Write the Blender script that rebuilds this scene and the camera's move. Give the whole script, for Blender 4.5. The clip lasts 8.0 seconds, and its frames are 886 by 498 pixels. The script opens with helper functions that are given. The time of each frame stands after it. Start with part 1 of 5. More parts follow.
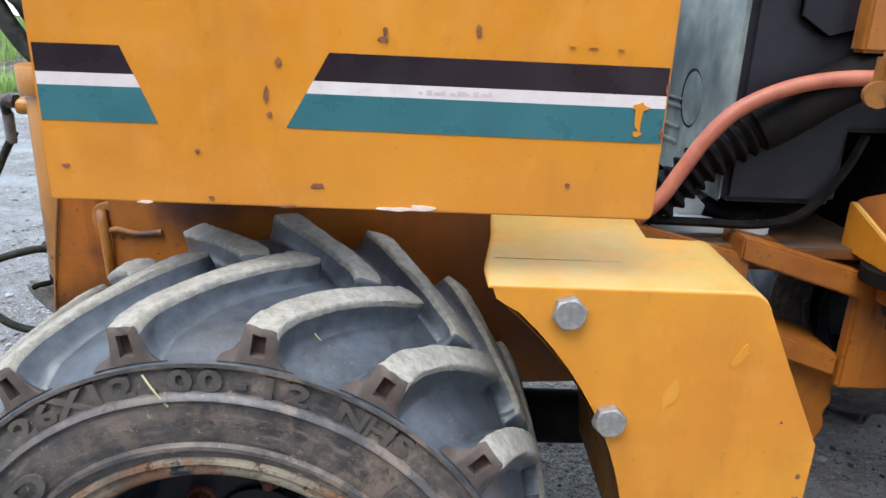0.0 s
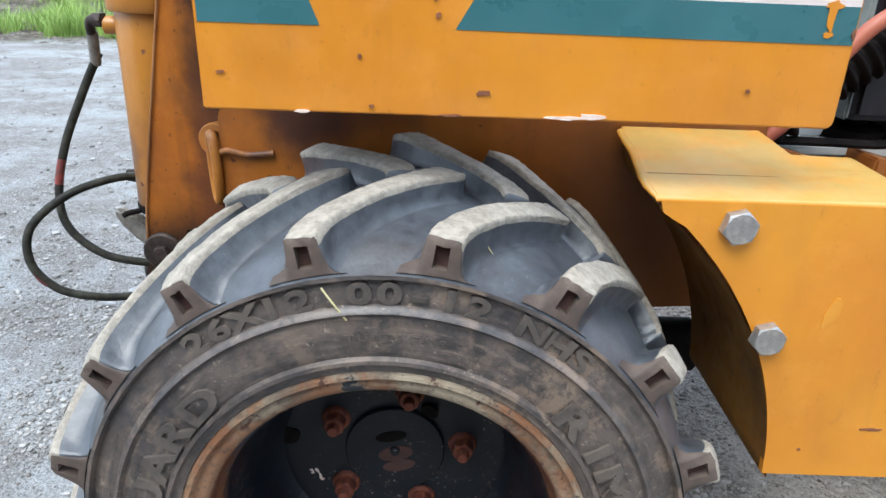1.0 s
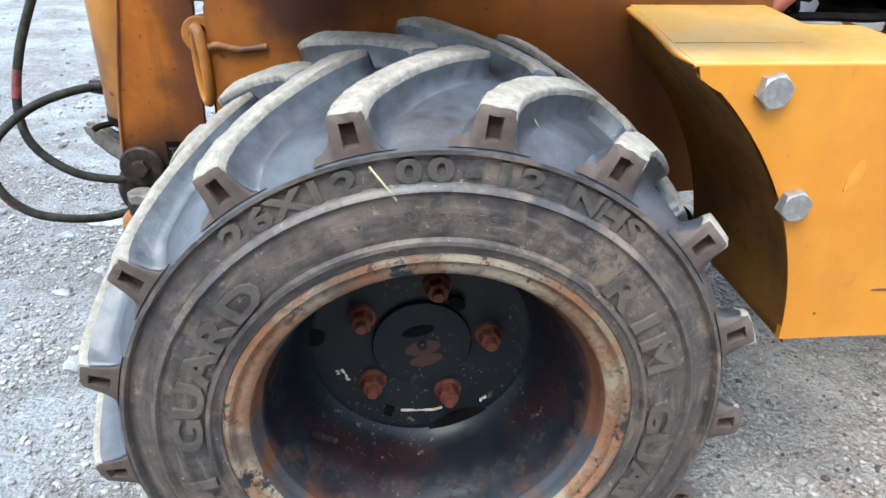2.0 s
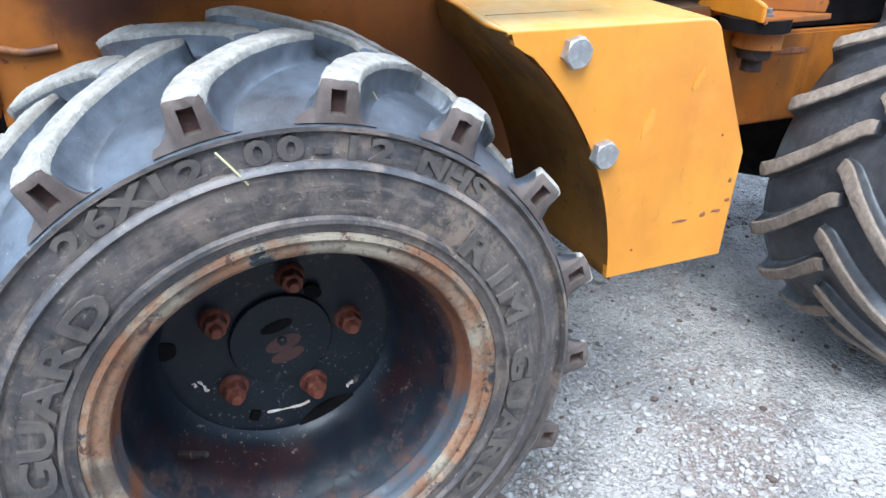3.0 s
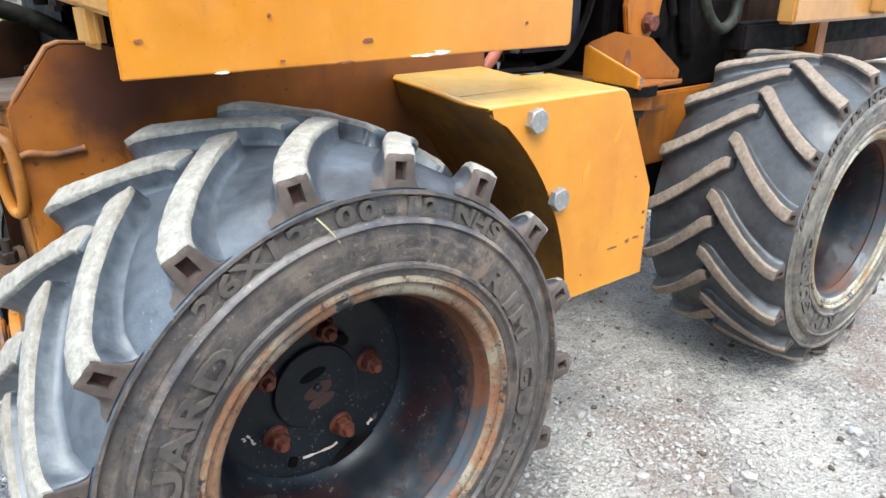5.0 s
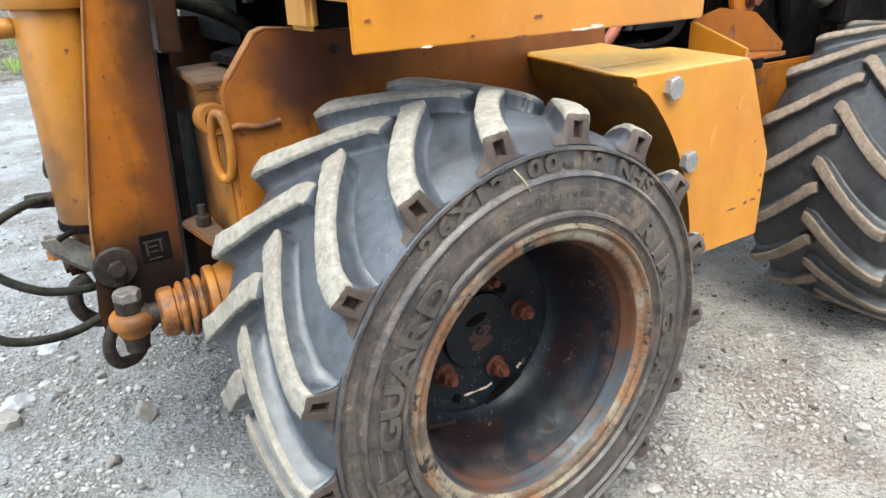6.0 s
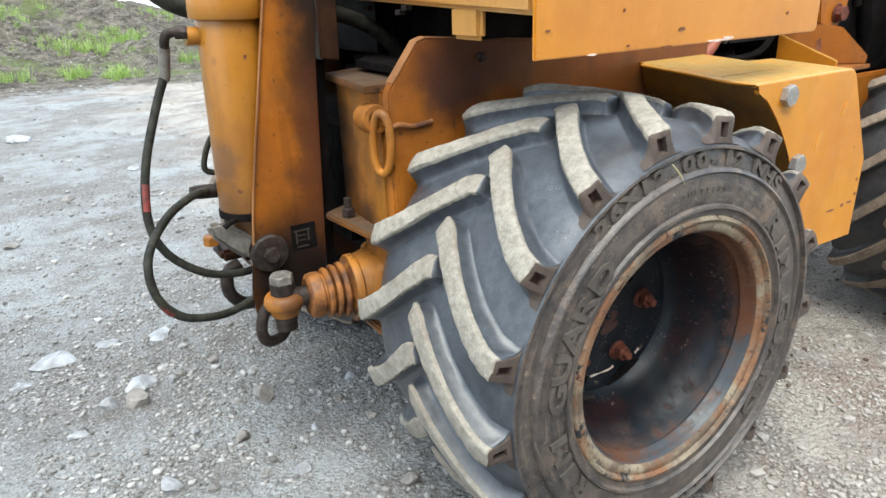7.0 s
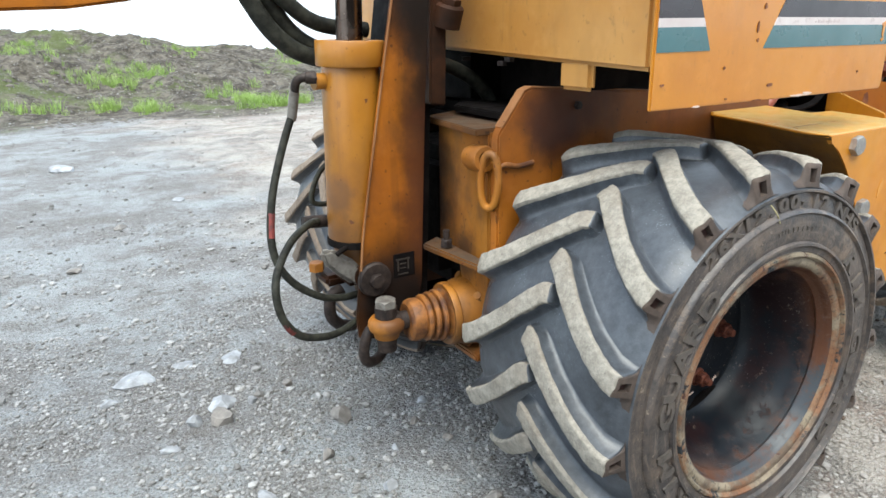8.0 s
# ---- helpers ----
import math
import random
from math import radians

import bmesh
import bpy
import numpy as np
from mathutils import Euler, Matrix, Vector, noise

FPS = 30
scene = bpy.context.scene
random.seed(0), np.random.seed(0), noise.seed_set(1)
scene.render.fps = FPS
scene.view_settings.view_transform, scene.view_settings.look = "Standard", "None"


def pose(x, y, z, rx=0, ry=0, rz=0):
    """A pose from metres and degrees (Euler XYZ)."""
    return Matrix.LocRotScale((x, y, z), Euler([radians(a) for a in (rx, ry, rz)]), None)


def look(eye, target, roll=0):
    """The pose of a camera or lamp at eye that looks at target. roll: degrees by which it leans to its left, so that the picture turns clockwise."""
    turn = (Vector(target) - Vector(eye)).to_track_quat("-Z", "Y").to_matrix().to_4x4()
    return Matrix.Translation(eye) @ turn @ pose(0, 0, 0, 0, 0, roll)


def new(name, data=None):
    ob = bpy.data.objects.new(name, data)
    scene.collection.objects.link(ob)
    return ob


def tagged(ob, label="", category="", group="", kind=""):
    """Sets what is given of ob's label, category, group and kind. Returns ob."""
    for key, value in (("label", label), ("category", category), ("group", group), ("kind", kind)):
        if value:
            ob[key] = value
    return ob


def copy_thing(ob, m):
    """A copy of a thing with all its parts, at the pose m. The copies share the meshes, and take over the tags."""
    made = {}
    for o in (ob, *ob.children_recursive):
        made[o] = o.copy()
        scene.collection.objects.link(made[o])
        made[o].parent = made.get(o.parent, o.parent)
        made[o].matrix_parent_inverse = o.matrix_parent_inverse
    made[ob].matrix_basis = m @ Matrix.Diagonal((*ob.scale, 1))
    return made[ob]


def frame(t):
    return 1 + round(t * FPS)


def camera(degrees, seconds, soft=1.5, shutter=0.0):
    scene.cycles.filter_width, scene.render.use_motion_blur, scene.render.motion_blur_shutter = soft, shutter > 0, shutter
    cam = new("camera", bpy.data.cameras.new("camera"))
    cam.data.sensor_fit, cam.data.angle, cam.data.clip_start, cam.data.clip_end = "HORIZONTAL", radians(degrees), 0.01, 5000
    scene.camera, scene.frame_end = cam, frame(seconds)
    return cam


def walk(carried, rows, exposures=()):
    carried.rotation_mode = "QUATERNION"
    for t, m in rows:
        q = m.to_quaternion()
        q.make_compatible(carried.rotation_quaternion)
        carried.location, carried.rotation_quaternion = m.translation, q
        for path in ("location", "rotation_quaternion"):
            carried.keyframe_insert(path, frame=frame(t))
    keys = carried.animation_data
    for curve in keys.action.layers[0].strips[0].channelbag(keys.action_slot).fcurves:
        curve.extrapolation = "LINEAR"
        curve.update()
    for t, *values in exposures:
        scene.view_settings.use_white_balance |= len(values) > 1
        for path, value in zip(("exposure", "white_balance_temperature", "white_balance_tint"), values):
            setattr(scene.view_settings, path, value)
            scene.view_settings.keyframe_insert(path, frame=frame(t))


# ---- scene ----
cam = camera(66.2, 8.0)
PATH = [
    (0, (0.189, -0.644, 0.874), (0.205, 1.257, 0.253), 2.1),
    (0.5, (0.1, -0.646, 0.844), (0.112, 1.25, 0.208), 2.0),
    (1, (0.043, -0.633, 0.834), (0.054, 1.212, 0.062), 1.9),
    (1.5, (-0.006, -0.624, 0.811), (0.074, 1.161, -0.087), 1.6),
    (2.8, (-0.08, -0.639, 0.764), (0.474, 1.011, -0.221), 1.1),
    (3, (-0.085, -0.64, 0.765), (0.624, 0.978, -0.171), 1.1),
    (3.5, (-0.117, -0.654, 0.775), (0.856, 0.864, -0.091), 2.5),
    (4, (-0.168, -0.659, 0.786), (0.916, 0.821, -0.01), 1.0),
    (4.2, (-0.188, -0.664, 0.791), (0.929, 0.804, 0.018), 1.0),
    (5.3, (-0.361, -0.671, 0.797), (0.759, 0.808, 0.048), -0.3),
    (5.5, (-0.394, -0.672, 0.798), (0.697, 0.824, 0.041), -0.9),
    (6, (-0.488, -0.674, 0.79), (0.524, 0.872, 0.024), -2.3),
    (6.5, (-0.589, -0.672, 0.791), (0.392, 0.899, 0.036), -2.4),
    (7, (-0.681, -0.659, 0.799), (0.291, 0.929, 0.068), -2.0),
    (7.5, (-0.769, -0.661, 0.81), (0.204, 0.954, 0.144), -1.1),
    (8, (-0.858, -0.653, 0.821), (0.129, 0.97, 0.195), -0.8),
]
walk(cam, [(t, look(eye, target, roll)) for t, eye, target, roll in PATH],
     exposures=[(0, 1.13, 5800, 7), (1.5, 1.38, 5950, 6), (3.0, 1.75, 5200, 5), (4.0, 1.73, 5450, 5), (5.5, 1.58, 6000, 4), (6.5, 1.37, 6300, 4), (8, 1.14, 6200, 4)])

# ---- daylight: bright overcast sky, broad soft sun ----
SUN_EL, SUN_AZ = 64.0, 212.0
world = bpy.data.worlds.new("sky")
scene.world = world
world.use_nodes = True
wn, wl = world.node_tree.nodes, world.node_tree.links
sky = wn.new("ShaderNodeTexSky")
sky.sky_type, sky.sun_disc = "NISHITA", False
sky.sun_elevation, sky.sun_rotation = radians(SUN_EL), radians(SUN_AZ)
sky.dust_density, sky.air_density = 2.0, 1.2
cloud = wn.new("ShaderNodeMix")  # a thin, even cloud layer over the clear sky
cloud.data_type = "RGBA"
cloud.inputs[0].default_value = 0.68
cloud.inputs[7].default_value = (6.7, 7.3, 8.25, 1)
wl.new(sky.outputs[0], cloud.inputs[6])
wl.new(cloud.outputs[2], wn["Background"].inputs["Color"])
wn["Background"].inputs["Strength"].default_value = 0.15
sun = new("sun", bpy.data.lights.new("sun", "SUN"))
sun.data.energy, sun.data.angle, sun.data.color = 1.9, radians(40), (1.0, 0.95, 0.86)
az, el = radians(SUN_AZ), radians(SUN_EL)
sun.matrix_world = look((9 * math.sin(az) * math.cos(el), 9 * math.cos(az) * math.cos(el), 9 * math.sin(el)), (0, 0, 0))


# ---- materials ----
class Mat:
    """A node material with a Principled shader and short helpers."""

    def __init__(self, name, rough=0.5, metal=0.0, spec=0.5):
        self.m = bpy.data.materials.new(name)
        self.m.use_nodes = True
        self.n, self.l = self.m.node_tree.nodes, self.m.node_tree.links
        self.b = self.n["Principled BSDF"]
        self.b.inputs["Roughness"].default_value = rough
        self.b.inputs["Metallic"].default_value = metal
        self.b.inputs["Specular IOR Level"].default_value = spec
        self.co = self.n.new("ShaderNodeTexCoord").outputs["Object"]

    def noise(self, scale, detail=4.0, rough=0.55, stretch=None):
        t = self.n.new("ShaderNodeTexNoise")
        t.inputs["Scale"].default_value, t.inputs["Detail"].default_value, t.inputs["Roughness"].default_value = scale, detail, rough
        src = self.co
        if stretch:
            mp = self.n.new("ShaderNodeMapping")
            mp.inputs["Scale"].default_value = stretch
            self.l.new(self.co, mp.inputs["Vector"])
            src = mp.outputs[0]
        self.l.new(src, t.inputs["Vector"])
        return t.outputs["Fac"]

    def cells(self, scale, feature="F1"):
        t = self.n.new("ShaderNodeTexVoronoi")
        t.feature = feature
        t.inputs["Scale"].default_value = scale
        self.l.new(self.co, t.inputs["Vector"])
        return t.outputs["Distance"]

    def near(self, point, reach, scale=(1, 1, 1), rag=0.025):
        """1 at a point, 0 beyond a ragged reach: for a stain or painted shade with a place of its own."""
        mp = self.n.new("ShaderNodeMapping")
        mp.inputs["Scale"].default_value = scale
        self.l.new(self.co, mp.inputs["Vector"])
        d = self.n.new("ShaderNodeVectorMath")
        d.operation = "DISTANCE"
        self.l.new(mp.outputs[0], d.inputs[0])
        d.inputs[1].default_value = [p * q for p, q in zip(point, scale)]
        e = self.mul(d.outputs["Value"], self.mul(self.mul(self.noise(14, 6, 0.65), 0.5, "SUBTRACT"), rag * 3), "ADD")
        return self.ramp(e, reach * 0.25, reach, 1.0, 0.0)

    def ramp(self, fac, lo, hi, a=0.0, b=1.0):
        r = self.n.new("ShaderNodeMapRange")
        r.interpolation_type = "SMOOTHSTEP"
        for k, v in (("From Min", lo), ("From Max", hi), ("To Min", a), ("To Max", b)):
            r.inputs[k].default_value = v
        self.l.new(fac, r.inputs["Value"])
        return r.outputs[0]

    def mul(self, a, b, op="MULTIPLY"):
        t = self.n.new("ShaderNodeMath")
        t.operation = op
        for i, v in enumerate((a, b)):
            if isinstance(v, (int, float)):
                t.inputs[i].default_value = v
            else:
                self.l.new(v, t.inputs[i])
        return t.outputs[0]

    def mix(self, fac, a, b):
        t = self.n.new("ShaderNodeMix")
        t.data_type = "RGBA"
        for k, v in ((0, fac), (6, a), (7, b)):
            if isinstance(v, tuple):
                t.inputs[k].default_value = (*v, 1)
            elif isinstance(v, (int, float)):
                t.inputs[k].default_value = v
            else:
                self.l.new(v, t.inputs[k])
        return t.outputs[2]

    def color(self, c):
        if isinstance(c, tuple):
            self.b.inputs["Base Color"].default_value = (*c, 1)
        else:
            self.l.new(c, self.b.inputs["Base Color"])

    def rough(self, r):
        self.l.new(r, self.b.inputs["Roughness"])

    def bump(self, h, strength=0.3, dist=0.002):
        t = self.n.new("ShaderNodeBump")
        t.inputs["Strength"].default_value, t.inputs["Distance"].default_value = strength, dist
        self.l.new(h, t.inputs["Height"])
        self.l.new(t.outputs[0], self.b.inputs["Normal"])


def paint(name, base, dark, grime=0.2, rust=0.66, coat=0.25, rough=0.38, gloss=0.22, stains_and_shade=(), dust=None, spec=0.5):
    """Old machine enamel: faded patches, grime in large blotches, rust pits, and tints set at given points."""
    k = Mat(name, rough, spec=spec)
    c = k.mix(k.ramp(k.noise(5, 5), 0.35, 0.7), base, dark)
    fade = tuple(min(1, v * 1.15 + 0.05 * base[0]) for v in base)
    c = k.mix(k.mul(k.ramp(k.noise(23, 6, 0.65), 0.5, 0.75), 0.35), c, fade)
    g = k.mul(k.ramp(k.noise(7.3, 7, 0.62, (1, 1, 0.55)), 0.47, 0.68), grime)
    c = k.mix(g, c, (0.045, 0.028, 0.018))
    spat = k.mul(k.ramp(k.noise(60, 7, 0.72, (1, 1, 0.4)), 0.57, 0.66), k.mul(k.ramp(k.noise(6, 4), 0.42, 0.62), min(0.8, grime * 1.3)))
    c = k.mix(spat, c, (0.04, 0.022, 0.014))
    runs = k.mul(k.ramp(k.noise(34, 5, 0.6, (1, 1, 0.07)), 0.54, 0.68), k.mul(k.ramp(k.noise(4.5, 4), 0.40, 0.62), min(0.5, grime * 0.6)))
    c = k.mix(runs, c, (0.060, 0.026, 0.012))  # oil that ran down
    dots = k.mul(k.ramp(k.noise(105, 1.5, 0.5), 0.70, 0.74), min(0.9, grime * 1.1))
    c = k.mix(dots, c, (0.016, 0.010, 0.008))
    for point, reach, scale, tint, amount in stains_and_shade:
        c = k.mix(k.mul(k.near(point, reach, scale), amount), c, tint)
    if dust:  # settles on what faces up
        sep = k.n.new("ShaderNodeSeparateXYZ")
        k.l.new(k.n.new("ShaderNodeNewGeometry").outputs["Normal"], sep.inputs[0])
        up = k.mul(k.ramp(sep.outputs["Z"], 0.25, 0.95), k.ramp(k.noise(16, 7, 0.68), 0.3, 0.62, 0.35, 0.9))
        c = k.mix(up, c, dust)
    r = k.ramp(k.noise(58, 3, 0.5), rust, rust + 0.03)
    r2 = k.mul(k.ramp(k.noise(210, 2, 0.5), rust + 0.05, rust + 0.08), 0.7)
    rr = k.mul(r, r2, "MAXIMUM")
    c = k.mix(rr, c, (0.13, 0.045, 0.02))
    k.color(c)
    k.rough(k.mul(k.ramp(k.noise(30, 5), 0.3, 0.8, rough - 0.08, rough + 0.16), k.mul(rr, 0.35), "ADD"))
    k.b.inputs["Coat Weight"].default_value = coat
    k.b.inputs["Coat Roughness"].default_value = gloss
    k.bump(k.mul(k.noise(90, 3), k.mul(rr, -1.5), "ADD"), 0.12, 0.001)
    return k.m


def plain(name, a, b, scale=30, rough=0.5, metal=0.0, bump=0.2, lo=0.35, hi=0.7, coat=0.0, spec=0.5):
    k = Mat(name, rough, metal, spec)
    f = k.noise(scale, 6, 0.6)
    g = k.noise(scale * 0.17, 4)
    k.color(k.mix(k.ramp(k.mul(k.mul(f, 0.65), k.mul(g, 0.35), "ADD"), lo, hi), a, b))
    k.rough(k.ramp(k.noise(scale * 1.7, 4), 0.25, 0.75, max(0.05, rough - 0.12), min(1, rough + 0.12)))
    k.bump(f, bump, 0.0015)
    k.b.inputs["Coat Weight"].default_value = coat
    k.b.inputs["Coat Roughness"].default_value = 0.1
    return k.m


ORANGE, AMBER = (0.57, 0.216, 0.012), (0.51, 0.180, 0.010)
M_PANEL = paint("orange_enamel", ORANGE, AMBER, grime=0.10, rust=0.76, coat=0.4, rough=0.36, gloss=0.08)
M_FENDER = paint("yellow_orange_enamel", (0.58, 0.232, 0.010), (0.52, 0.185, 0.008), grime=0.12, rust=0.76, coat=0.18, rough=0.44, dust=(0.41, 0.27, 0.075))
OIL, BURN = (0.008, 0.005, 0.004), (0.035, 0.013, 0.009)
# scorch comes first; last two tints paint dirt and shade between tyre and guard
M_FRAME = paint("grimy_orange_paint", (0.33, 0.108, 0.010), (0.21, 0.062, 0.007), grime=0.5, rust=0.75, coat=0.06, rough=0.5, spec=0.3,
                stains_and_shade=[((-0.13, 0.2, 0.665), 0.09, (1, 1, 1), BURN, 0.95), ((-0.08, 0.2, 0.70), 0.13, (0.8, 1, 1.4), (0.080, 0.025, 0.010), 0.7), ((0.30, 0.2, 0.57), 0.20, (1, 1, 1), (0.06, 0.022, 0.008), 0.75), ((0.45, 0.2, 0.55), 0.3, (1, 1, 1), (0.13, 0.045, 0.012), 0.5)])
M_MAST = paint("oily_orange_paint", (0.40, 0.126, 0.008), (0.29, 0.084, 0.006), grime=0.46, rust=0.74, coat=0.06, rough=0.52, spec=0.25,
               stains_and_shade=[((-0.350, 0.36, 0.350), 0.20, (1, 1, 1), OIL, 1.0), ((-0.262, 0.36, 0.78), 0.13, (1.25, 1, 0.25), OIL, 0.95), ((-0.285, 0.36, 0.88), 0.12, (1, 1, 0.7), OIL, 0.97), ((-0.275, 0.36, 0.50), 0.055, (1.5, 1, 0.2), (0.05, 0.016, 0.008), 0.9), ((-0.30, 0.36, 0.55), 0.06, (1.2, 1, 0.35), (0.09, 0.028, 0.010), 0.8)])
M_BRACKET = paint("rusty_bracket_paint", (0.34, 0.112, 0.008), (0.25, 0.072, 0.007), grime=0.4, rust=0.72, coat=0.2, rough=0.42)
M_SHELF = paint("brown_oiled_paint", (0.19, 0.072, 0.014), (0.085, 0.038, 0.014), grime=0.7, rust=0.68, coat=0.0, rough=0.6, spec=0.25, dust=(0.066, 0.050, 0.036))
M_EDGE = paint("dusty_worn_edge", (0.30, 0.145, 0.060), (0.22, 0.090, 0.030), grime=0.5, rust=0.70, coat=0.0, rough=0.6, spec=0.25)
M_TOUCH = paint("touch_up_enamel", (0.585, 0.246, 0.018), (0.56, 0.224, 0.011), grime=0.05, rust=0.8, coat=0.35, rough=0.36)
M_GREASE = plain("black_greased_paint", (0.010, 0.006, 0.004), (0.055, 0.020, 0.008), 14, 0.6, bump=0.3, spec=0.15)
M_CYL = paint("ram_orange_paint", (0.41, 0.170, 0.014), (0.34, 0.128, 0.010), grime=0.30, rust=0.70, coat=0.2, rough=0.42,
              stains_and_shade=[((-0.40, 0.40, 0.46), 0.10, (1, 1, 0.9), (0.09, 0.04, 0.018), 0.85), ((-0.44, 0.38, 0.55), 0.045, (1, 1, 1), (0.12, 0.06, 0.03), 0.6)])
M_HOOD = paint("pale_yellow_enamel", (0.48, 0.240, 0.060), (0.41, 0.178, 0.032), grime=0.18, rust=0.75, coat=0.25, rough=0.4)
M_CAST = paint("yellow_casting_paint", (0.355, 0.138, 0.015), (0.25, 0.082, 0.012), grime=0.62, rust=0.71, coat=0.03, rough=0.55, spec=0.3,
               stains_and_shade=[((-0.24, 0.405, 0.53), 0.12, (1, 1, 0.4), OIL, 0.97), ((-0.25, 0.29, 0.435), 0.06, (1, 1, 1), (0.04, 0.02, 0.012), 0.85), ((-0.26, 0.30, 0.29), 0.09, (1, 1, 1), (0.09, 0.05, 0.025), 0.7), ((-0.385, 0.285, 0.348), 0.045, (1, 1, 1), (0.10, 0.042, 0.018), 0.85)])
M_TEAL = plain("teal_decal", (0.030, 0.110, 0.120), (0.045, 0.140, 0.150), 14, 0.32, bump=0.03, coat=0.7)
M_BLACKDECAL = plain("black_decal", (0.014, 0.007, 0.010), (0.028, 0.015, 0.019), 11, 0.32, bump=0.03, coat=0.4)
M_WHITEDECAL = plain("pinkish_white_decal", (0.58, 0.48, 0.45), (0.66, 0.58, 0.54), 40, 0.35, bump=0.03, coat=0.3)
M_MARK = plain("faded_red_paint", (0.02, 0.012, 0.01), (0.24, 0.035, 0.025), 80, 0.6)
M_STAMP = plain("worn_grey_print", (0.018, 0.013, 0.010), (0.038, 0.028, 0.021), 80, 0.6)
M_PRINT = plain("faded_print", (0.47, 0.37, 0.345), (0.54, 0.44, 0.41), 50, 0.4, bump=0.0)
M_RUST = plain("rust", (0.12, 0.04, 0.018), (0.26, 0.10, 0.04), 90, 0.85, bump=0.6)
M_CHIPW = plain("scraped_primer", (0.62, 0.45, 0.36), (0.75, 0.68, 0.62), 120, 0.7, bump=0.4)
M_BOLT = plain("zinc_bolt", (0.30, 0.29, 0.28), (0.50, 0.48, 0.44), 140, 0.42, 0.75, bump=0.3)
M_BOOT = plain("rusty_boot_rubber", (0.070, 0.024, 0.009), (0.30, 0.112, 0.020), 38, 0.6, bump=0.5, lo=0.38, hi=0.62)
# guard's inner skin: grime and shade both mixed into the colour
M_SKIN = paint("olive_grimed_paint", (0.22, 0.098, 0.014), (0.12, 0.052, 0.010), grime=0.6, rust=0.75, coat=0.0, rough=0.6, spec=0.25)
M_RUSTBOLT = plain("rusty_nut", (0.07, 0.018, 0.012), (0.23, 0.065, 0.028), 120, 0.7, 0.2, bump=0.6)
M_DARKBOLT = plain("oily_dark_steel", (0.014, 0.010, 0.009), (0.055, 0.038, 0.030), 90, 0.6, 0.2, bump=0.4, spec=0.3)
M_DULL = plain("brown_dulled_steel", (0.11, 0.095, 0.08), (0.26, 0.24, 0.21), 70, 0.6, 0.3, bump=0.5)
M_HOSE = plain("black_hose_rubber", (0.010, 0.010, 0.008), (0.046, 0.045, 0.033), 60, 0.62, bump=0.3, spec=0.2)
M_REDHOSE = plain("faded_red_hose", (0.27, 0.060, 0.032), (0.38, 0.125, 0.062), 30, 0.55, bump=0.15)
# black for grimy metal, and for parts that stand in for deep shade
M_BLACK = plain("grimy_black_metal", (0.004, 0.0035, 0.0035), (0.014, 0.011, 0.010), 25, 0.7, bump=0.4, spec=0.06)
M_GREY = plain("dusty_grey_metal", (0.050, 0.066, 0.070), (0.29, 0.32, 0.29), 9, 0.5, bump=0.2)
M_DKGREY = plain("dark_grey_plastic", (0.006, 0.005, 0.007), (0.022, 0.020, 0.026), 9, 0.5, bump=0.5, spec=0.3)
M_WHITE = plain("dirty_white_plastic", (0.42, 0.43, 0.42), (0.62, 0.63, 0.62), 16, 0.45, bump=0.2)
M_STEEL = plain("polished_rod", (0.10, 0.075, 0.062), (0.20, 0.16, 0.135), 20, 0.25, 1.0, bump=0.05)


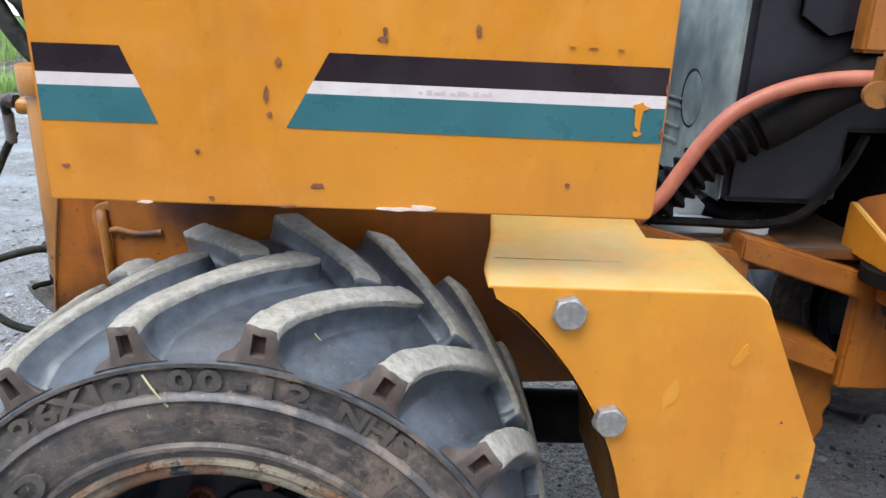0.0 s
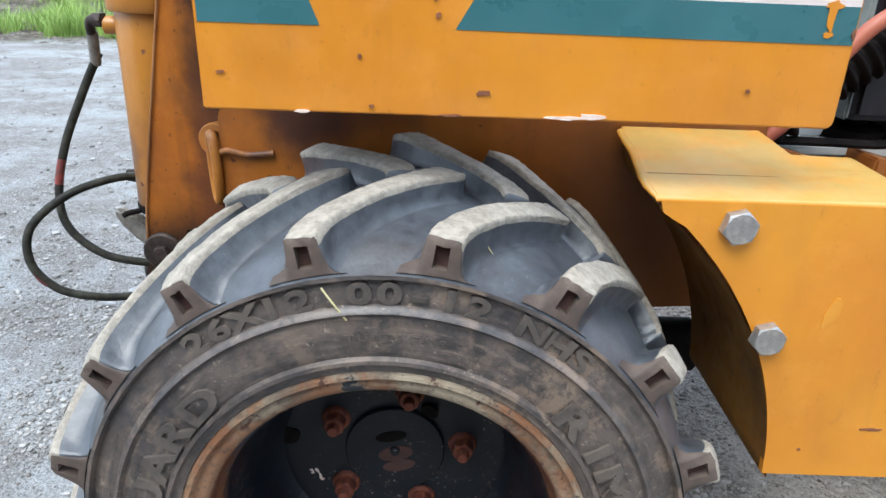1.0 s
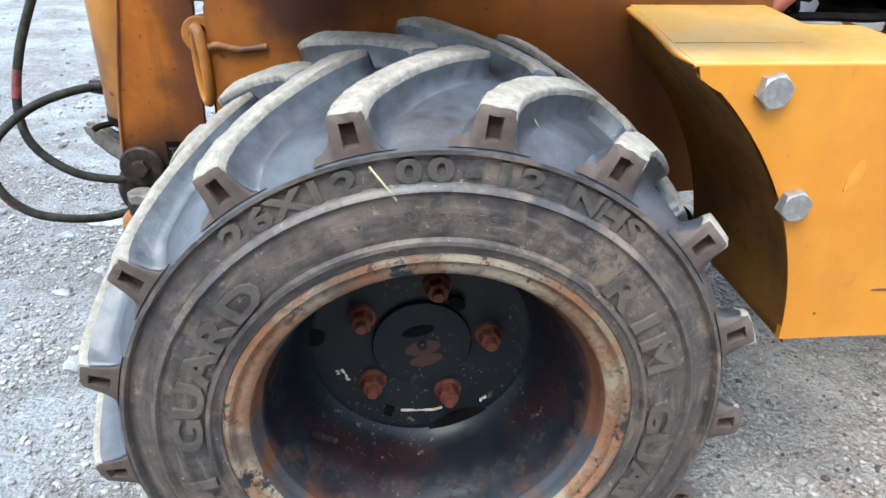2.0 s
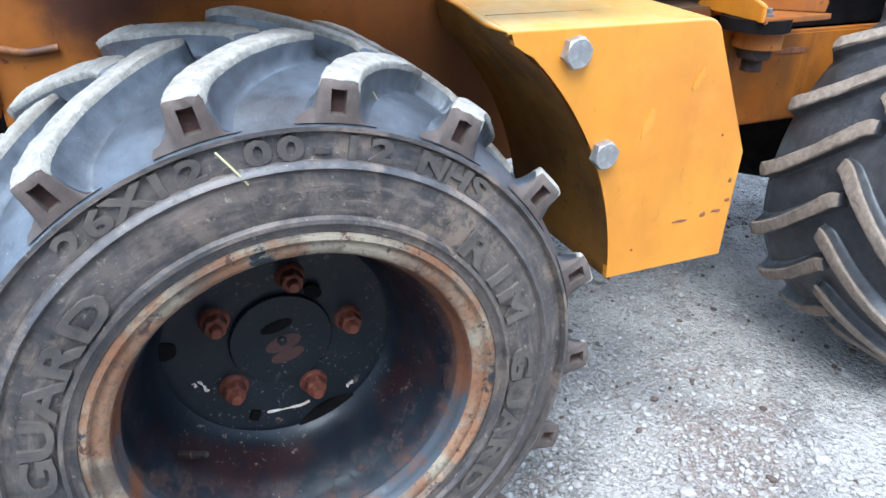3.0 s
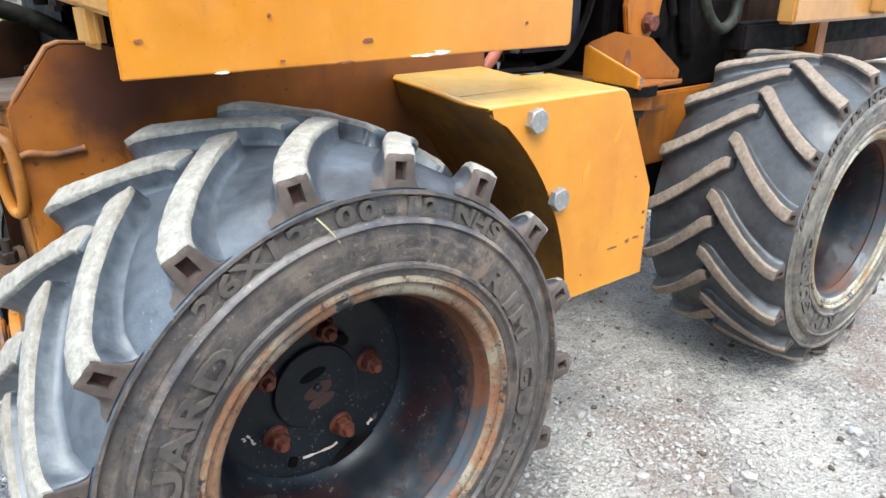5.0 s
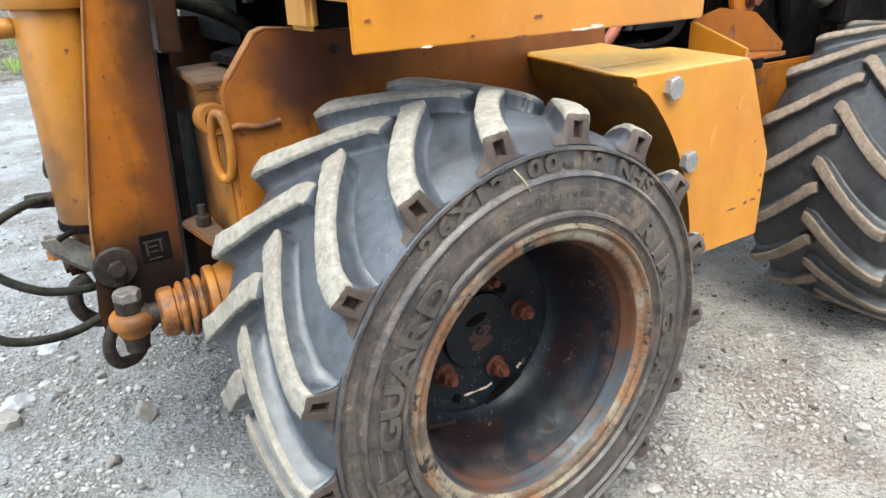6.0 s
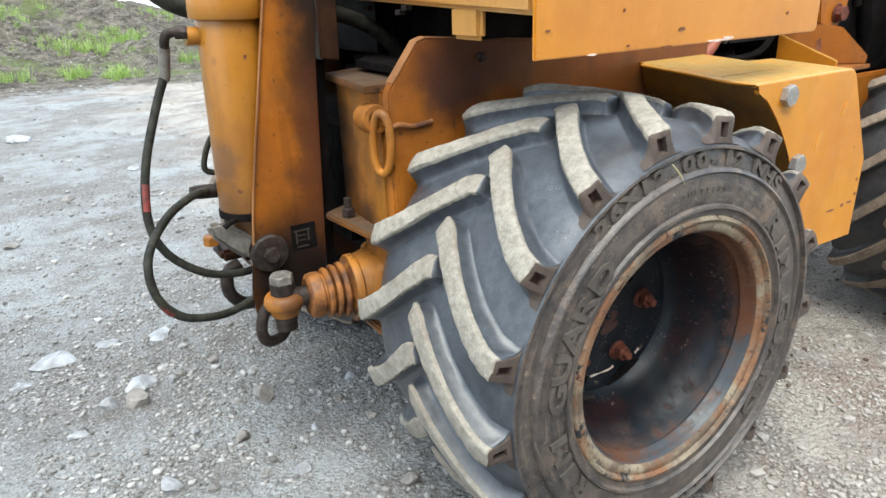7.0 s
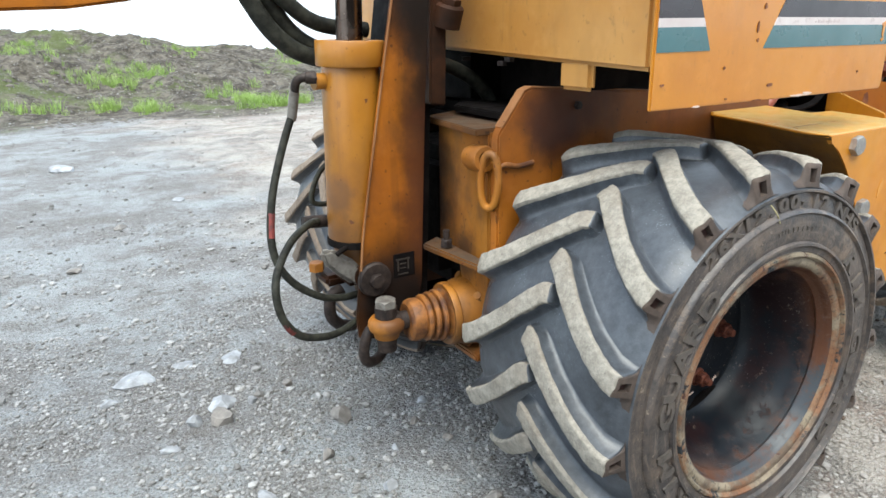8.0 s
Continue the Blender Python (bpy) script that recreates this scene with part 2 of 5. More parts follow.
def rubber(name, dust, amount, base=(0.014, 0.0155, 0.019), rough=0.5, grit=0.5, rings=False, coat=0.0):
    """Weathered rubber: a thin film of dust, rubbed patches and pale grit."""
    k = Mat(name, rough)
    c = k.mix(k.ramp(k.noise(26, 6, 0.65), 0.3, 0.7), base, tuple(v * 1.9 for v in base))
    film = k.mul(k.mul(k.noise(7, 5, 0.6), 0.75), k.mul(k.noise(70, 7, 0.7), 0.85), "ADD")
    d = k.mul(k.ramp(film, 0.50, 1.12), amount)
    c = k.mix(d, c, dust)
    specks = k.mul(k.ramp(k.noise(330, 3, 0.6), 0.63, 0.70), k.ramp(k.noise(13, 5), 0.45, 0.65))
    c = k.mix(k.mul(specks, grit), c, tuple(min(0.6, v * 1.8 + 0.06) for v in dust))
    if rings:  # scuffs that run round the wheel
        sep = k.n.new("ShaderNodeSeparateXYZ")
        k.l.new(k.co, sep.inputs[0])
        rad = k.mul(k.mul(k.mul(sep.outputs["X"], sep.outputs["X"]), k.mul(sep.outputs["Z"], sep.outputs["Z"]), "ADD"), 0.5, "POWER")
        turn = k.mul(sep.outputs["X"], sep.outputs["Z"], "ARCTAN2")
        com = k.n.new("ShaderNodeCombineXYZ")
        k.l.new(k.mul(rad, 130.0), com.inputs[0])
        k.l.new(k.mul(turn, 5.0), com.inputs[1])
        st = k.n.new("ShaderNodeTexNoise")
        st.inputs["Scale"].default_value, st.inputs["Detail"].default_value, st.inputs["Roughness"].default_value = 1.0, 6, 0.65
        k.l.new(com.outputs[0], st.inputs["Vector"])
        c = k.mix(k.ramp(st.outputs["Fac"], 0.52, 0.68, 0, 0.55), c, tuple(v * 1.25 for v in dust))
        c = k.mix(k.ramp(st.outputs["Fac"], 0.46, 0.34, 0, 0.6), c, tuple(v * 0.6 for v in base))
        caked = k.mul(k.ramp(k.noise(17, 9, 0.78), 0.50, 0.60), k.ramp(k.noise(4.5, 4), 0.38, 0.62, 0.15, 0.8))
        c = k.mix(caked, c, (0.190, 0.135, 0.095))
        c = k.mix(k.ramp(k.noise(110, 6, 0.75), 0.60, 0.68, 0, 0.65), c, (0.30, 0.24, 0.18))
    scuff = k.ramp(k.noise(38, 7, 0.72), 0.60, 0.70)
    c = k.mix(k.mul(scuff, 0.6), c, tuple(v * 0.55 for v in base))
    k.color(c)
    k.rough(k.mul(k.ramp(k.noise(45, 5), 0.3, 0.7, rough - 0.08, rough + 0.08), k.mul(d, 0.3), "ADD"))
    k.bump(k.mul(k.noise(260, 4), k.mul(k.noise(45, 6), 1.8), "ADD"), 0.5 if rings else 0.3, 0.0016)
    k.b.inputs["Coat Weight"].default_value = coat
    k.b.inputs["Coat Roughness"].default_value = 0.36
    return k.m


def worn_bar(name, pale):
    """Scoured, dusty face of a tread bar, chipped and cracked."""
    k = Mat(name, 0.85, spec=0.25)
    c = k.mix(k.ramp(k.noise(85, 8, 0.75), 0.36, 0.62), tuple(v * 0.66 for v in pale), pale)
    c = k.mix(k.ramp(k.noise(21, 8, 0.75), 0.55, 0.66, 0, 0.5), c, tuple(v * 0.45 for v in pale))
    c = k.mix(k.ramp(k.noise(150, 6, 0.7), 0.58, 0.68, 0, 0.55), c, tuple(v * 0.32 for v in pale))
    c = k.mix(k.ramp(k.noise(9, 6, 0.65), 0.48, 0.66, 0, 0.45), c, (pale[0] * 0.42, pale[1] * 0.36, pale[2] * 0.32))
    k.color(c)
    k.bump(k.mul(k.noise(150, 6, 0.7), k.noise(40, 6, 0.7), "ADD"), 0.7, 0.003)
    return k.m


M_TREAD = rubber("tread_rubber", (0.096, 0.108, 0.124), 0.66, base=(0.0095, 0.0110, 0.0140), rough=0.40, grit=1.0, coat=0.6)
M_TREAD2 = rubber("dark_tread_rubber", (0.085, 0.080, 0.078), 0.60, base=(0.0085, 0.0085, 0.0095), rough=0.42, grit=0.7, coat=0.25)
M_BARTOP = worn_bar("dusty_bar_face", (0.350, 0.316, 0.262))
M_BARTOP2 = worn_bar("brown_grey_bar_face", (0.285, 0.220, 0.165))
M_LUGSIDE = rubber("lug_foot", (0.120, 0.085, 0.064), 0.8, base=(0.024, 0.017, 0.014), rough=0.6)
M_HOLLOW = rubber("earth_packed_hollow", (0.085, 0.042, 0.032), 1.0, base=(0.030, 0.014, 0.012), rough=0.8)
M_SIDE = rubber("sidewall_rubber", (0.150, 0.114, 0.090), 0.62, base=(0.0155, 0.0145, 0.0155), rough=0.42, grit=0.5, rings=True, coat=0.25)
M_SIDE2 = rubber("dusty_sidewall_rubber", (0.260, 0.225, 0.175), 0.85, base=(0.022, 0.020, 0.019), rough=0.55, grit=0.45, rings=True)
M_LETTER = rubber("raised_lettering", (0.150, 0.116, 0.090), 0.65, base=(0.026, 0.023, 0.021), rough=0.40, grit=0.3, coat=0.3)


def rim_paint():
    """Glossy black paint, grey-blue at the mouth of the barrel, with rust-brown patches deeper in."""
    k = Mat("rim_black_paint", 0.3, spec=0.24)
    sep = k.n.new("ShaderNodeSeparateXYZ")
    k.l.new(k.co, sep.inputs[0])
    deep = k.mul(sep.outputs["Y"], -1.0)
    c = k.mix(k.ramp(k.noise(9, 5), 0.4, 0.7), (0.0048, 0.0072, 0.0105), (0.0110, 0.0135, 0.0175))
    barrel = k.ramp(deep, 0.018, 0.035)
    brown = k.mul(k.ramp(k.noise(6, 8, 0.72), 0.44, 0.56), k.mul(barrel, 0.8))
    c = k.mix(brown, c, (0.020, 0.0080, 0.008))
    mouth = k.ramp(k.mul(deep, k.mul(k.noise(9, 7, 0.7), 0.05), "ADD"), 0.118, 0.150)
    c = k.mix(k.mul(mouth, 0.75), c, (0.052, 0.060, 0.068))
    c = k.mix(k.mul(mouth, k.ramp(k.noise(5, 8, 0.72), 0.42, 0.52)), c, (0.105, 0.040, 0.018))
    c = k.mix(k.mul(k.ramp(k.noise(75, 6, 0.7), 0.60, 0.68), k.ramp(k.noise(6, 4), 0.42, 0.6)), c, (0.14, 0.10, 0.075))
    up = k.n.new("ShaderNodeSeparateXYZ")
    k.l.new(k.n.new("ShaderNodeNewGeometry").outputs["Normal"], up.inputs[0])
    lit_dust = k.mul(k.ramp(up.outputs["Z"], 0.40, 0.95), k.mul(k.ramp(deep, 0.045, 0.10), k.ramp(k.noise(8, 8, 0.72), 0.44, 0.60, 0.0, 0.30)))
    c = k.mix(lit_dust, c, (0.062, 0.056, 0.054))  # dust with skylight painted in, on the barrel's up-facing faces
    crust = k.mul(k.ramp(deep, 0.055, 0.11), k.ramp(k.noise(30, 9, 0.78), 0.52, 0.62))
    c = k.mix(k.mul(crust, 0.55), c, (0.10, 0.042, 0.022))
    c = k.mix(k.mul(k.ramp(k.noise(240, 4, 0.6), 0.64, 0.70), k.mul(k.ramp(k.noise(7, 4), 0.45, 0.62), 0.6)), c, (0.30, 0.27, 0.24))
    k.color(c)
    k.rough(k.mul(k.ramp(k.noise(20, 5), 0.3, 0.8, 0.30, 0.55), k.mul(crust, 0.35), "ADD"))
    k.bump(k.mul(k.noise(60, 4), k.mul(crust, 1.5), "ADD"), 0.35, 0.0015)
    k.l.new(k.ramp(deep, 0.09, 0.130, 0.0, 0.25), k.b.inputs["Coat Weight"])
    k.b.inputs["Coat Roughness"].default_value = 0.28
    return k.m


def rim_lip(name, dull, pale, rust):
    """Flange with caked dirt, rust blooms and bare dark patches."""
    k = Mat(name, 0.7)
    c = k.mix(k.ramp(k.noise(15, 7, 0.65), 0.38, 0.62), dull, pale)
    c = k.mix(k.mul(k.ramp(k.noise(11, 8, 0.72), 0.45, 0.56), 0.7), c, rust)
    c = k.mix(k.mul(k.ramp(k.noise(140, 5, 0.7), 0.52, 0.62), 0.5), c, (0.05, 0.035, 0.028))
    c = k.mix(k.ramp(k.noise(17, 7, 0.7), 0.57, 0.61), c, (0.014, 0.018, 0.022))
    c = k.mix(k.ramp(k.noise(42, 6, 0.7), 0.61, 0.64), c, (0.06, 0.022, 0.014))
    k.color(c)
    k.bump(k.mul(k.noise(120, 6, 0.7), k.noise(22, 6, 0.7), "ADD"), 0.7, 0.003)
    return k.m


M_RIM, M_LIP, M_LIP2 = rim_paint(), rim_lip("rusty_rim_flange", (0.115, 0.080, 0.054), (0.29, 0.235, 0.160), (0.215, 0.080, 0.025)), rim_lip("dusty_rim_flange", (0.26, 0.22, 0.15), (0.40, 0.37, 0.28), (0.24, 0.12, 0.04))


def ground_material():
    k = Mat("packed_gravel", 0.92, spec=0.25)
    geo = k.n.new("ShaderNodeTexCoord")
    sep = k.n.new("ShaderNodeSeparateXYZ")
    k.l.new(geo.outputs["Object"], sep.inputs[0])
    # buff crushed stone on the rear side of the yard, grey limestone dust on the other
    side = k.ramp(k.mul(sep.outputs["X"], k.mul(k.noise(0.8, 7, 0.7), 3.4), "ADD"), 1.35, 2.35)
    pale = k.mix(side, (0.325, 0.335, 0.335), (0.450, 0.402, 0.348))
    bright = k.mix(side, (0.475, 0.470, 0.462), (0.535, 0.495, 0.445))
    dull = k.mix(side, (0.205, 0.194, 0.184), (0.340, 0.300, 0.263))
    c = k.mix(k.ramp(k.noise(1.7, 9, 0.70), 0.43, 0.57), dull, pale)
    c = k.mix(k.mul(k.ramp(k.noise(4.2, 8, 0.72), 0.47, 0.60), 0.72), c, (0.165, 0.148, 0.132))
    c = k.mix(k.mul(k.ramp(k.noise(2.3, 8, 0.75), 0.50, 0.62), k.mul(side, 0.75)), c, (0.25, 0.180, 0.142))
    c = k.mix(k.mul(k.ramp(k.noise(12, 7, 0.7), 0.50, 0.64), 0.5), c, pale)
    c = k.mix(k.mul(k.ramp(k.noise(95, 6, 0.7), 0.55, 0.61), 0.68), c, (0.10, 0.089, 0.078))
    c = k.mix(k.mul(k.ramp(k.noise(80, 6, 0.7), 0.56, 0.62), 0.5), c, bright)
    c = k.mix(k.mul(k.ramp(k.noise(150, 5, 0.7), 0.56, 0.62), 0.65), c, bright)
    c = k.mix(k.mul(k.ramp(k.noise(230, 4, 0.7), 0.56, 0.64), 0.55), c, (0.085, 0.076, 0.068))
    c = k.mix(k.mul(k.ramp(k.noise(310, 4, 0.7), 0.60, 0.68), 0.6), c, (0.46, 0.455, 0.445))
    # bare earth and turf beyond the yard
    edge = k.mul(sep.outputs["Y"], k.mul(k.noise(0.9, 5), 2.4), "ADD")
    soil = k.mix(k.ramp(k.noise(5, 9, 0.8), 0.42, 0.60), (0.052, 0.043, 0.033), (0.175, 0.152, 0.120))
    soil = k.mix(k.ramp(k.noise(24, 6, 0.7), 0.60, 0.66), soil, (0.36, 0.35, 0.33))
    soil = k.mix(k.mul(k.ramp(k.noise(0.8, 6, 0.7), 0.5, 0.62), 0.7), soil, (0.10, 0.125, 0.035))
    c = k.mix(k.ramp(edge, 7.1, 7.9), c, soil)
    k.color(c)
    h = k.mul(k.mul(k.noise(42, 5, 0.66), k.mul(k.cells(120), 0.45), "ADD"), k.mul(k.noise(170, 4, 0.7), 0.6), "ADD")
    k.bump(h, 1.0, 0.015)
    return k.m


M_GROUND = ground_material()


def stone_material():
    """Grey and buff stones, each of its own shade."""
    k = Mat("grey_stone", 0.9, spec=0.3)
    geo = k.n.new("ShaderNodeNewGeometry")
    c = k.mix(geo.outputs["Random Per Island"], (0.105, 0.098, 0.090), (0.40, 0.390, 0.375))
    c = k.mix(k.ramp(k.noise(60, 5, 0.6), 0.4, 0.7, 0, 0.5), c, (0.25, 0.235, 0.215))
    sep = k.n.new("ShaderNodeSeparateXYZ")
    k.l.new(k.co, sep.inputs[0])
    side = k.ramp(k.mul(sep.outputs["X"], k.mul(k.noise(0.8, 7, 0.7), 3.4), "ADD"), 1.35, 2.35)
    c = k.mix(k.mul(side, 0.55), c, (0.36, 0.315, 0.27))
    k.color(c)
    k.bump(k.noise(150, 4), 0.5, 0.002)
    return k.m


M_STONE = stone_material()
M_ROCK = plain("grey_rock", (0.21, 0.212, 0.218), (0.43, 0.44, 0.45), 35, 0.9, bump=0.9)
M_ROCK2 = plain("brown_grey_rock", (0.15, 0.135, 0.12), (0.33, 0.30, 0.27), 35, 0.9, bump=0.9)
M_CLOD = plain("brown_earth", (0.075, 0.062, 0.050), (0.17, 0.148, 0.122), 14, 0.95, bump=0.6)
M_GRASS = plain("grass", (0.16, 0.26, 0.04), (0.32, 0.44, 0.10), 3, 0.6, bump=0.0)
M_STRAW = plain("straw", (0.42, 0.36, 0.17), (0.5, 0.45, 0.25), 60, 0.7, bump=0.0)


# ---- mesh helpers ----
def part(name, bm, material, parent=None, label="", smooth=None):
    """Links a bmesh as one object under its thing or part."""
    me = bpy.data.meshes.new(name)
    bmesh.ops.recalc_face_normals(bm, faces=bm.faces)
    bm.to_mesh(me)
    bm.free()
    for m in material if isinstance(material, (list, tuple)) else [material]:
        me.materials.append(m)
    if smooth is not None:
        for p in me.polygons:
            p.use_smooth = True
        me.set_sharp_from_angle(angle=radians(smooth))
    ob = new(name, me)
    ob.parent = parent
    if label:
        ob["label"] = label
    return ob


def twin(ob, m, parent=None):
    """Another object on the same mesh."""
    o = new(ob.name.split(".")[0], ob.data)
    o.parent = parent or ob.parent
    o.matrix_basis = m
    if "label" in ob:
        o["label"] = ob["label"]
    return o


def soft_edges(bm, width, segments=2):
    if width:
        sharp = [e for e in bm.edges if len(e.link_faces) == 2 and e.calc_face_angle(0) > 0.5]
        bmesh.ops.bevel(bm, geom=sharp, offset=width, segments=segments, affect="EDGES", clamp_overlap=True)
    return bm


def box(x0, x1, y0, y1, z0, z1, bevel=0.003):
    bm = bmesh.new()
    bmesh.ops.create_cube(bm, size=1)
    for v in bm.verts:
        v.co = Vector((x0 if v.co.x < 0 else x1, y0 if v.co.y < 0 else y1, z0 if v.co.z < 0 else z1))
    return soft_edges(bm, bevel)


def prism(points, a, b, axis="y", bevel=0.002):
    """A flat outline (two coordinates each) made solid between a and b along an axis."""
    bm = bmesh.new()

    def put(p, d):
        return {"y": (p[0], d, p[1]), "x": (d, p[0], p[1]), "z": (p[0], p[1], d)}[axis]

    lo = [bm.verts.new(put(p, a)) for p in points]
    hi = [bm.verts.new(put(p, b)) for p in points]
    bm.faces.new(lo)
    bm.faces.new(hi[::-1])
    n = len(points)
    for i in range(n):
        bm.faces.new((lo[i], lo[(i + 1) % n], hi[(i + 1) % n], hi[i]))
    bmesh.ops.recalc_face_normals(bm, faces=bm.faces)
    return soft_edges(bm, bevel)


def spun(profile, segs=32, slots=None):
    """Revolve (radius, height) about z. A radius of 0 closes the end."""
    bm = bmesh.new()
    rings = []
    for r, h in profile:
        if r <= 1e-6:
            rings.append([bm.verts.new((0, 0, h))])
        else:
            rings.append([bm.verts.new((r * math.cos(2 * math.pi * i / segs), r * math.sin(2 * math.pi * i / segs), h)) for i in range(segs)])
    for k in range(len(rings) - 1):
        a, b = rings[k], rings[k + 1]
        for i in range(segs):
            j = (i + 1) % segs
            if len(a) == 1 and len(b) == 1:
                continue
            if len(a) == 1:
                f = bm.faces.new((a[0], b[i], b[j]))
            elif len(b) == 1:
                f = bm.faces.new((a[i], a[j], b[0]))
            else:
                f = bm.faces.new((a[i], a[j], b[j], b[i]))
            if slots:
                f.material_index = slots[k]
    return bm


def turned(bm, m):
    bmesh.ops.transform(bm, matrix=m, verts=bm.verts)
    return bm


def aim(origin, direction):
    """A matrix that lays z along a direction."""
    return Matrix.Translation(origin) @ Vector(direction).to_track_quat("Z", "Y").to_matrix().to_4x4()


def joined(*bms):
    out = bmesh.new()
    for b in bms:
        me = bpy.data.meshes.new("tmp")
        b.to_mesh(me)
        b.free()
        out.from_mesh(me)
        bpy.data.meshes.remove(me)
    return out


def curve_points(points, steps=8):
    """Catmull-Rom through the points."""
    p = [Vector(q) for q in points]
    p = [2 * p[0] - p[1], *p, 2 * p[-1] - p[-2]]
    out = []
    for i in range(1, len(p) - 2):
        for s in range(steps):
            t = s / steps
            a, b, c, d = p[i - 1], p[i], p[i + 1], p[i + 2]
            out.append(0.5 * (2 * b + (c - a) * t + (2 * a - 5 * b + 4 * c - d) * t * t + (3 * b - a - 3 * c + d) * t**3))
    out.append(p[-2])
    return out


def tube(points, radius, steps=8, sides=12, ribs=0.0, rib_len=0.02, closed=False):
    """A hose along points; ribs: corrugation depth."""
    line = curve_points(points, steps)
    bm = bmesh.new()
    rings, up, run = [], None, 0.0
    for i, q in enumerate(line):
        d = (line[min(i + 1, len(line) - 1)] - line[max(i - 1, 0)]).normalized()
        if up is None:
            up = d.orthogonal().normalized()
        up = (up - d * up.dot(d)).normalized()
        side = d.cross(up)
        if i:
            run += (q - line[i - 1]).length
        r = radius + (ribs * (0.5 + 0.5 * math.cos(2 * math.pi * run / rib_len)) if ribs else 0)
        rings.append([bm.verts.new(q + r * (math.cos(a) * up + math.sin(a) * side)) for a in (2 * math.pi * k / sides for k in range(sides))])
    for a, b in zip(rings, rings[1:]):
        for k in range(sides):
            bm.faces.new((a[k], a[(k + 1) % sides], b[(k + 1) % sides], b[k]))
    bm.faces.new(rings[0][::-1])
    bm.faces.new(rings[-1])
    return bm


def hex_head(radius, height, dome=0.25):
    """A hexagon head with a chamfered crown, along z."""
    bm = bmesh.new()
    c = [bm.verts.new((radius * math.cos(k * math.pi / 3), radius * math.sin(k * math.pi / 3), 0)) for k in range(6)]
    d = [bm.verts.new((radius * math.cos(k * math.pi / 3), radius * math.sin(k * math.pi / 3), height * 0.82)) for k in range(6)]
    e = [bm.verts.new((radius * 0.84 * math.cos(k * math.pi / 6), radius * 0.84 * math.sin(k * math.pi / 6), height)) for k in range(12)]
    bm.faces.new(c[::-1])
    bm.faces.new(e)
    for k in range(6):
        bm.faces.new((c[k], c[(k + 1) % 6], d[(k + 1) % 6], d[k]))
        bm.faces.new((d[k], e[2 * k + 1], e[2 * k]))
        bm.faces.new((d[k], d[(k + 1) % 6], e[2 * k + 1]))
        bm.faces.new((d[(k + 1) % 6], e[(2 * k + 2) % 12], e[2 * k + 1]))
    return bm


def bolt(radius, height, washer=0.0):
    bm = turned(hex_head(radius, height), Matrix.Translation((0, 0, 0.003 if washer else 0)))
    if washer:
        bm = joined(bm, spun([(0, 0), (washer, 0), (washer, 0.003), (0, 0.003)], 24))
    return bm


def blot(w, h, seed, thick=0.0008, n=14):
    """A ragged flat flake in x and z."""
    rng = random.Random(seed)
    pts = []
    for i in range(n):
        a = 2 * math.pi * i / n
        k = 0.55 + 0.45 * rng.random()
        pts.append((w / 2 * k * math.cos(a), h / 2 * k * math.sin(a)))
    return prism(pts, -thick, thick, "y", 0)


FRONT = Matrix.Rotation(radians(90), 4, "X")  # lays z along -y

# ---- ground ----
def land(x, y):
    """Height of the yard: flat gravel, then a rough bank that falls away behind its crest."""
    near = 0.006 * noise.noise((x * 1.7, y * 1.7, 0)) + 0.0045 * noise.noise((x * 9, y * 9, 3))
    if y < 3:
        near += 0.0030 * noise.noise((x * 24, y * 24, 5)) + 0.0022 * noise.noise((x * 55, y * 55, 6))
    d = y + 0.25 * (abs(x) if x < 0 else 0) * 0.3
    rise = min(1, max(0, (d - 7.0) / 8.0))
    rise = rise * rise * (3 - 2 * rise)
    rough = 0.17 * noise.fractal((x * 0.8, y * 0.8, 2), 0.75, 2.0, 7) * min(1, (d - 6.4) / 2.2) if d > 6.4 else 0.0
    crest = 0.50 - 0.085 * max(-3, min(6, x - 1.5)) + 0.16 * math.exp(-((x - 0.7) / 0.9) ** 2) * (1 + 0.5 * noise.noise((x * 3, y * 3, 4)))
    fall = max(0, d - 17) * 0.075 + max(0, -y - 30) * 0.02
    heap = 0.42 * math.exp(-((x + 1.25) / 0.42) ** 2 - ((y - 9.0) / 0.6) ** 2)
    return near + rise * crest + rough + heap - fall


def steps_out(far, lo, hi, step, a, b, fine):
    """Even coordinates from lo to hi, finer between a and b, then ever wider ones out to the horizon on both sides."""
    wide = [step * (1.28 ** k - 1) / 0.28 for k in range(1, 34)]
    wide = [w for w in wide if w < -far] + [-far]
    return [lo - w for w in wide[::-1]] + list(np.arange(lo, a, step)) + list(np.arange(a, b, fine)) + list(np.arange(b, hi, step)) + [hi + w for w in wide]


gx, gy = steps_out(-600, -5.0, 7.5, 0.06, -1.35, 1.5, 0.0115), steps_out(-600, -1.6, 16.5, 0.066, -0.6, 1.8, 0.0115)
verts = [(x, y, land(x, y)) for y in gy for x in gx]
nx = len(gx)
faces = [(j * nx + i, j * nx + i + 1, (j + 1) * nx + i + 1, (j + 1) * nx + i) for j in range(len(gy) - 1) for i in range(nx - 1)]
me = bpy.data.meshes.new("ground")
me.from_pydata(verts, [], faces)
me.materials.append(M_GROUND)
for p in me.polygons:
    p.use_smooth = True
ground = tagged(new("ground", me), "pale packed gravel yard with loose grit and a rough earth bank", "ground", kind="structure")


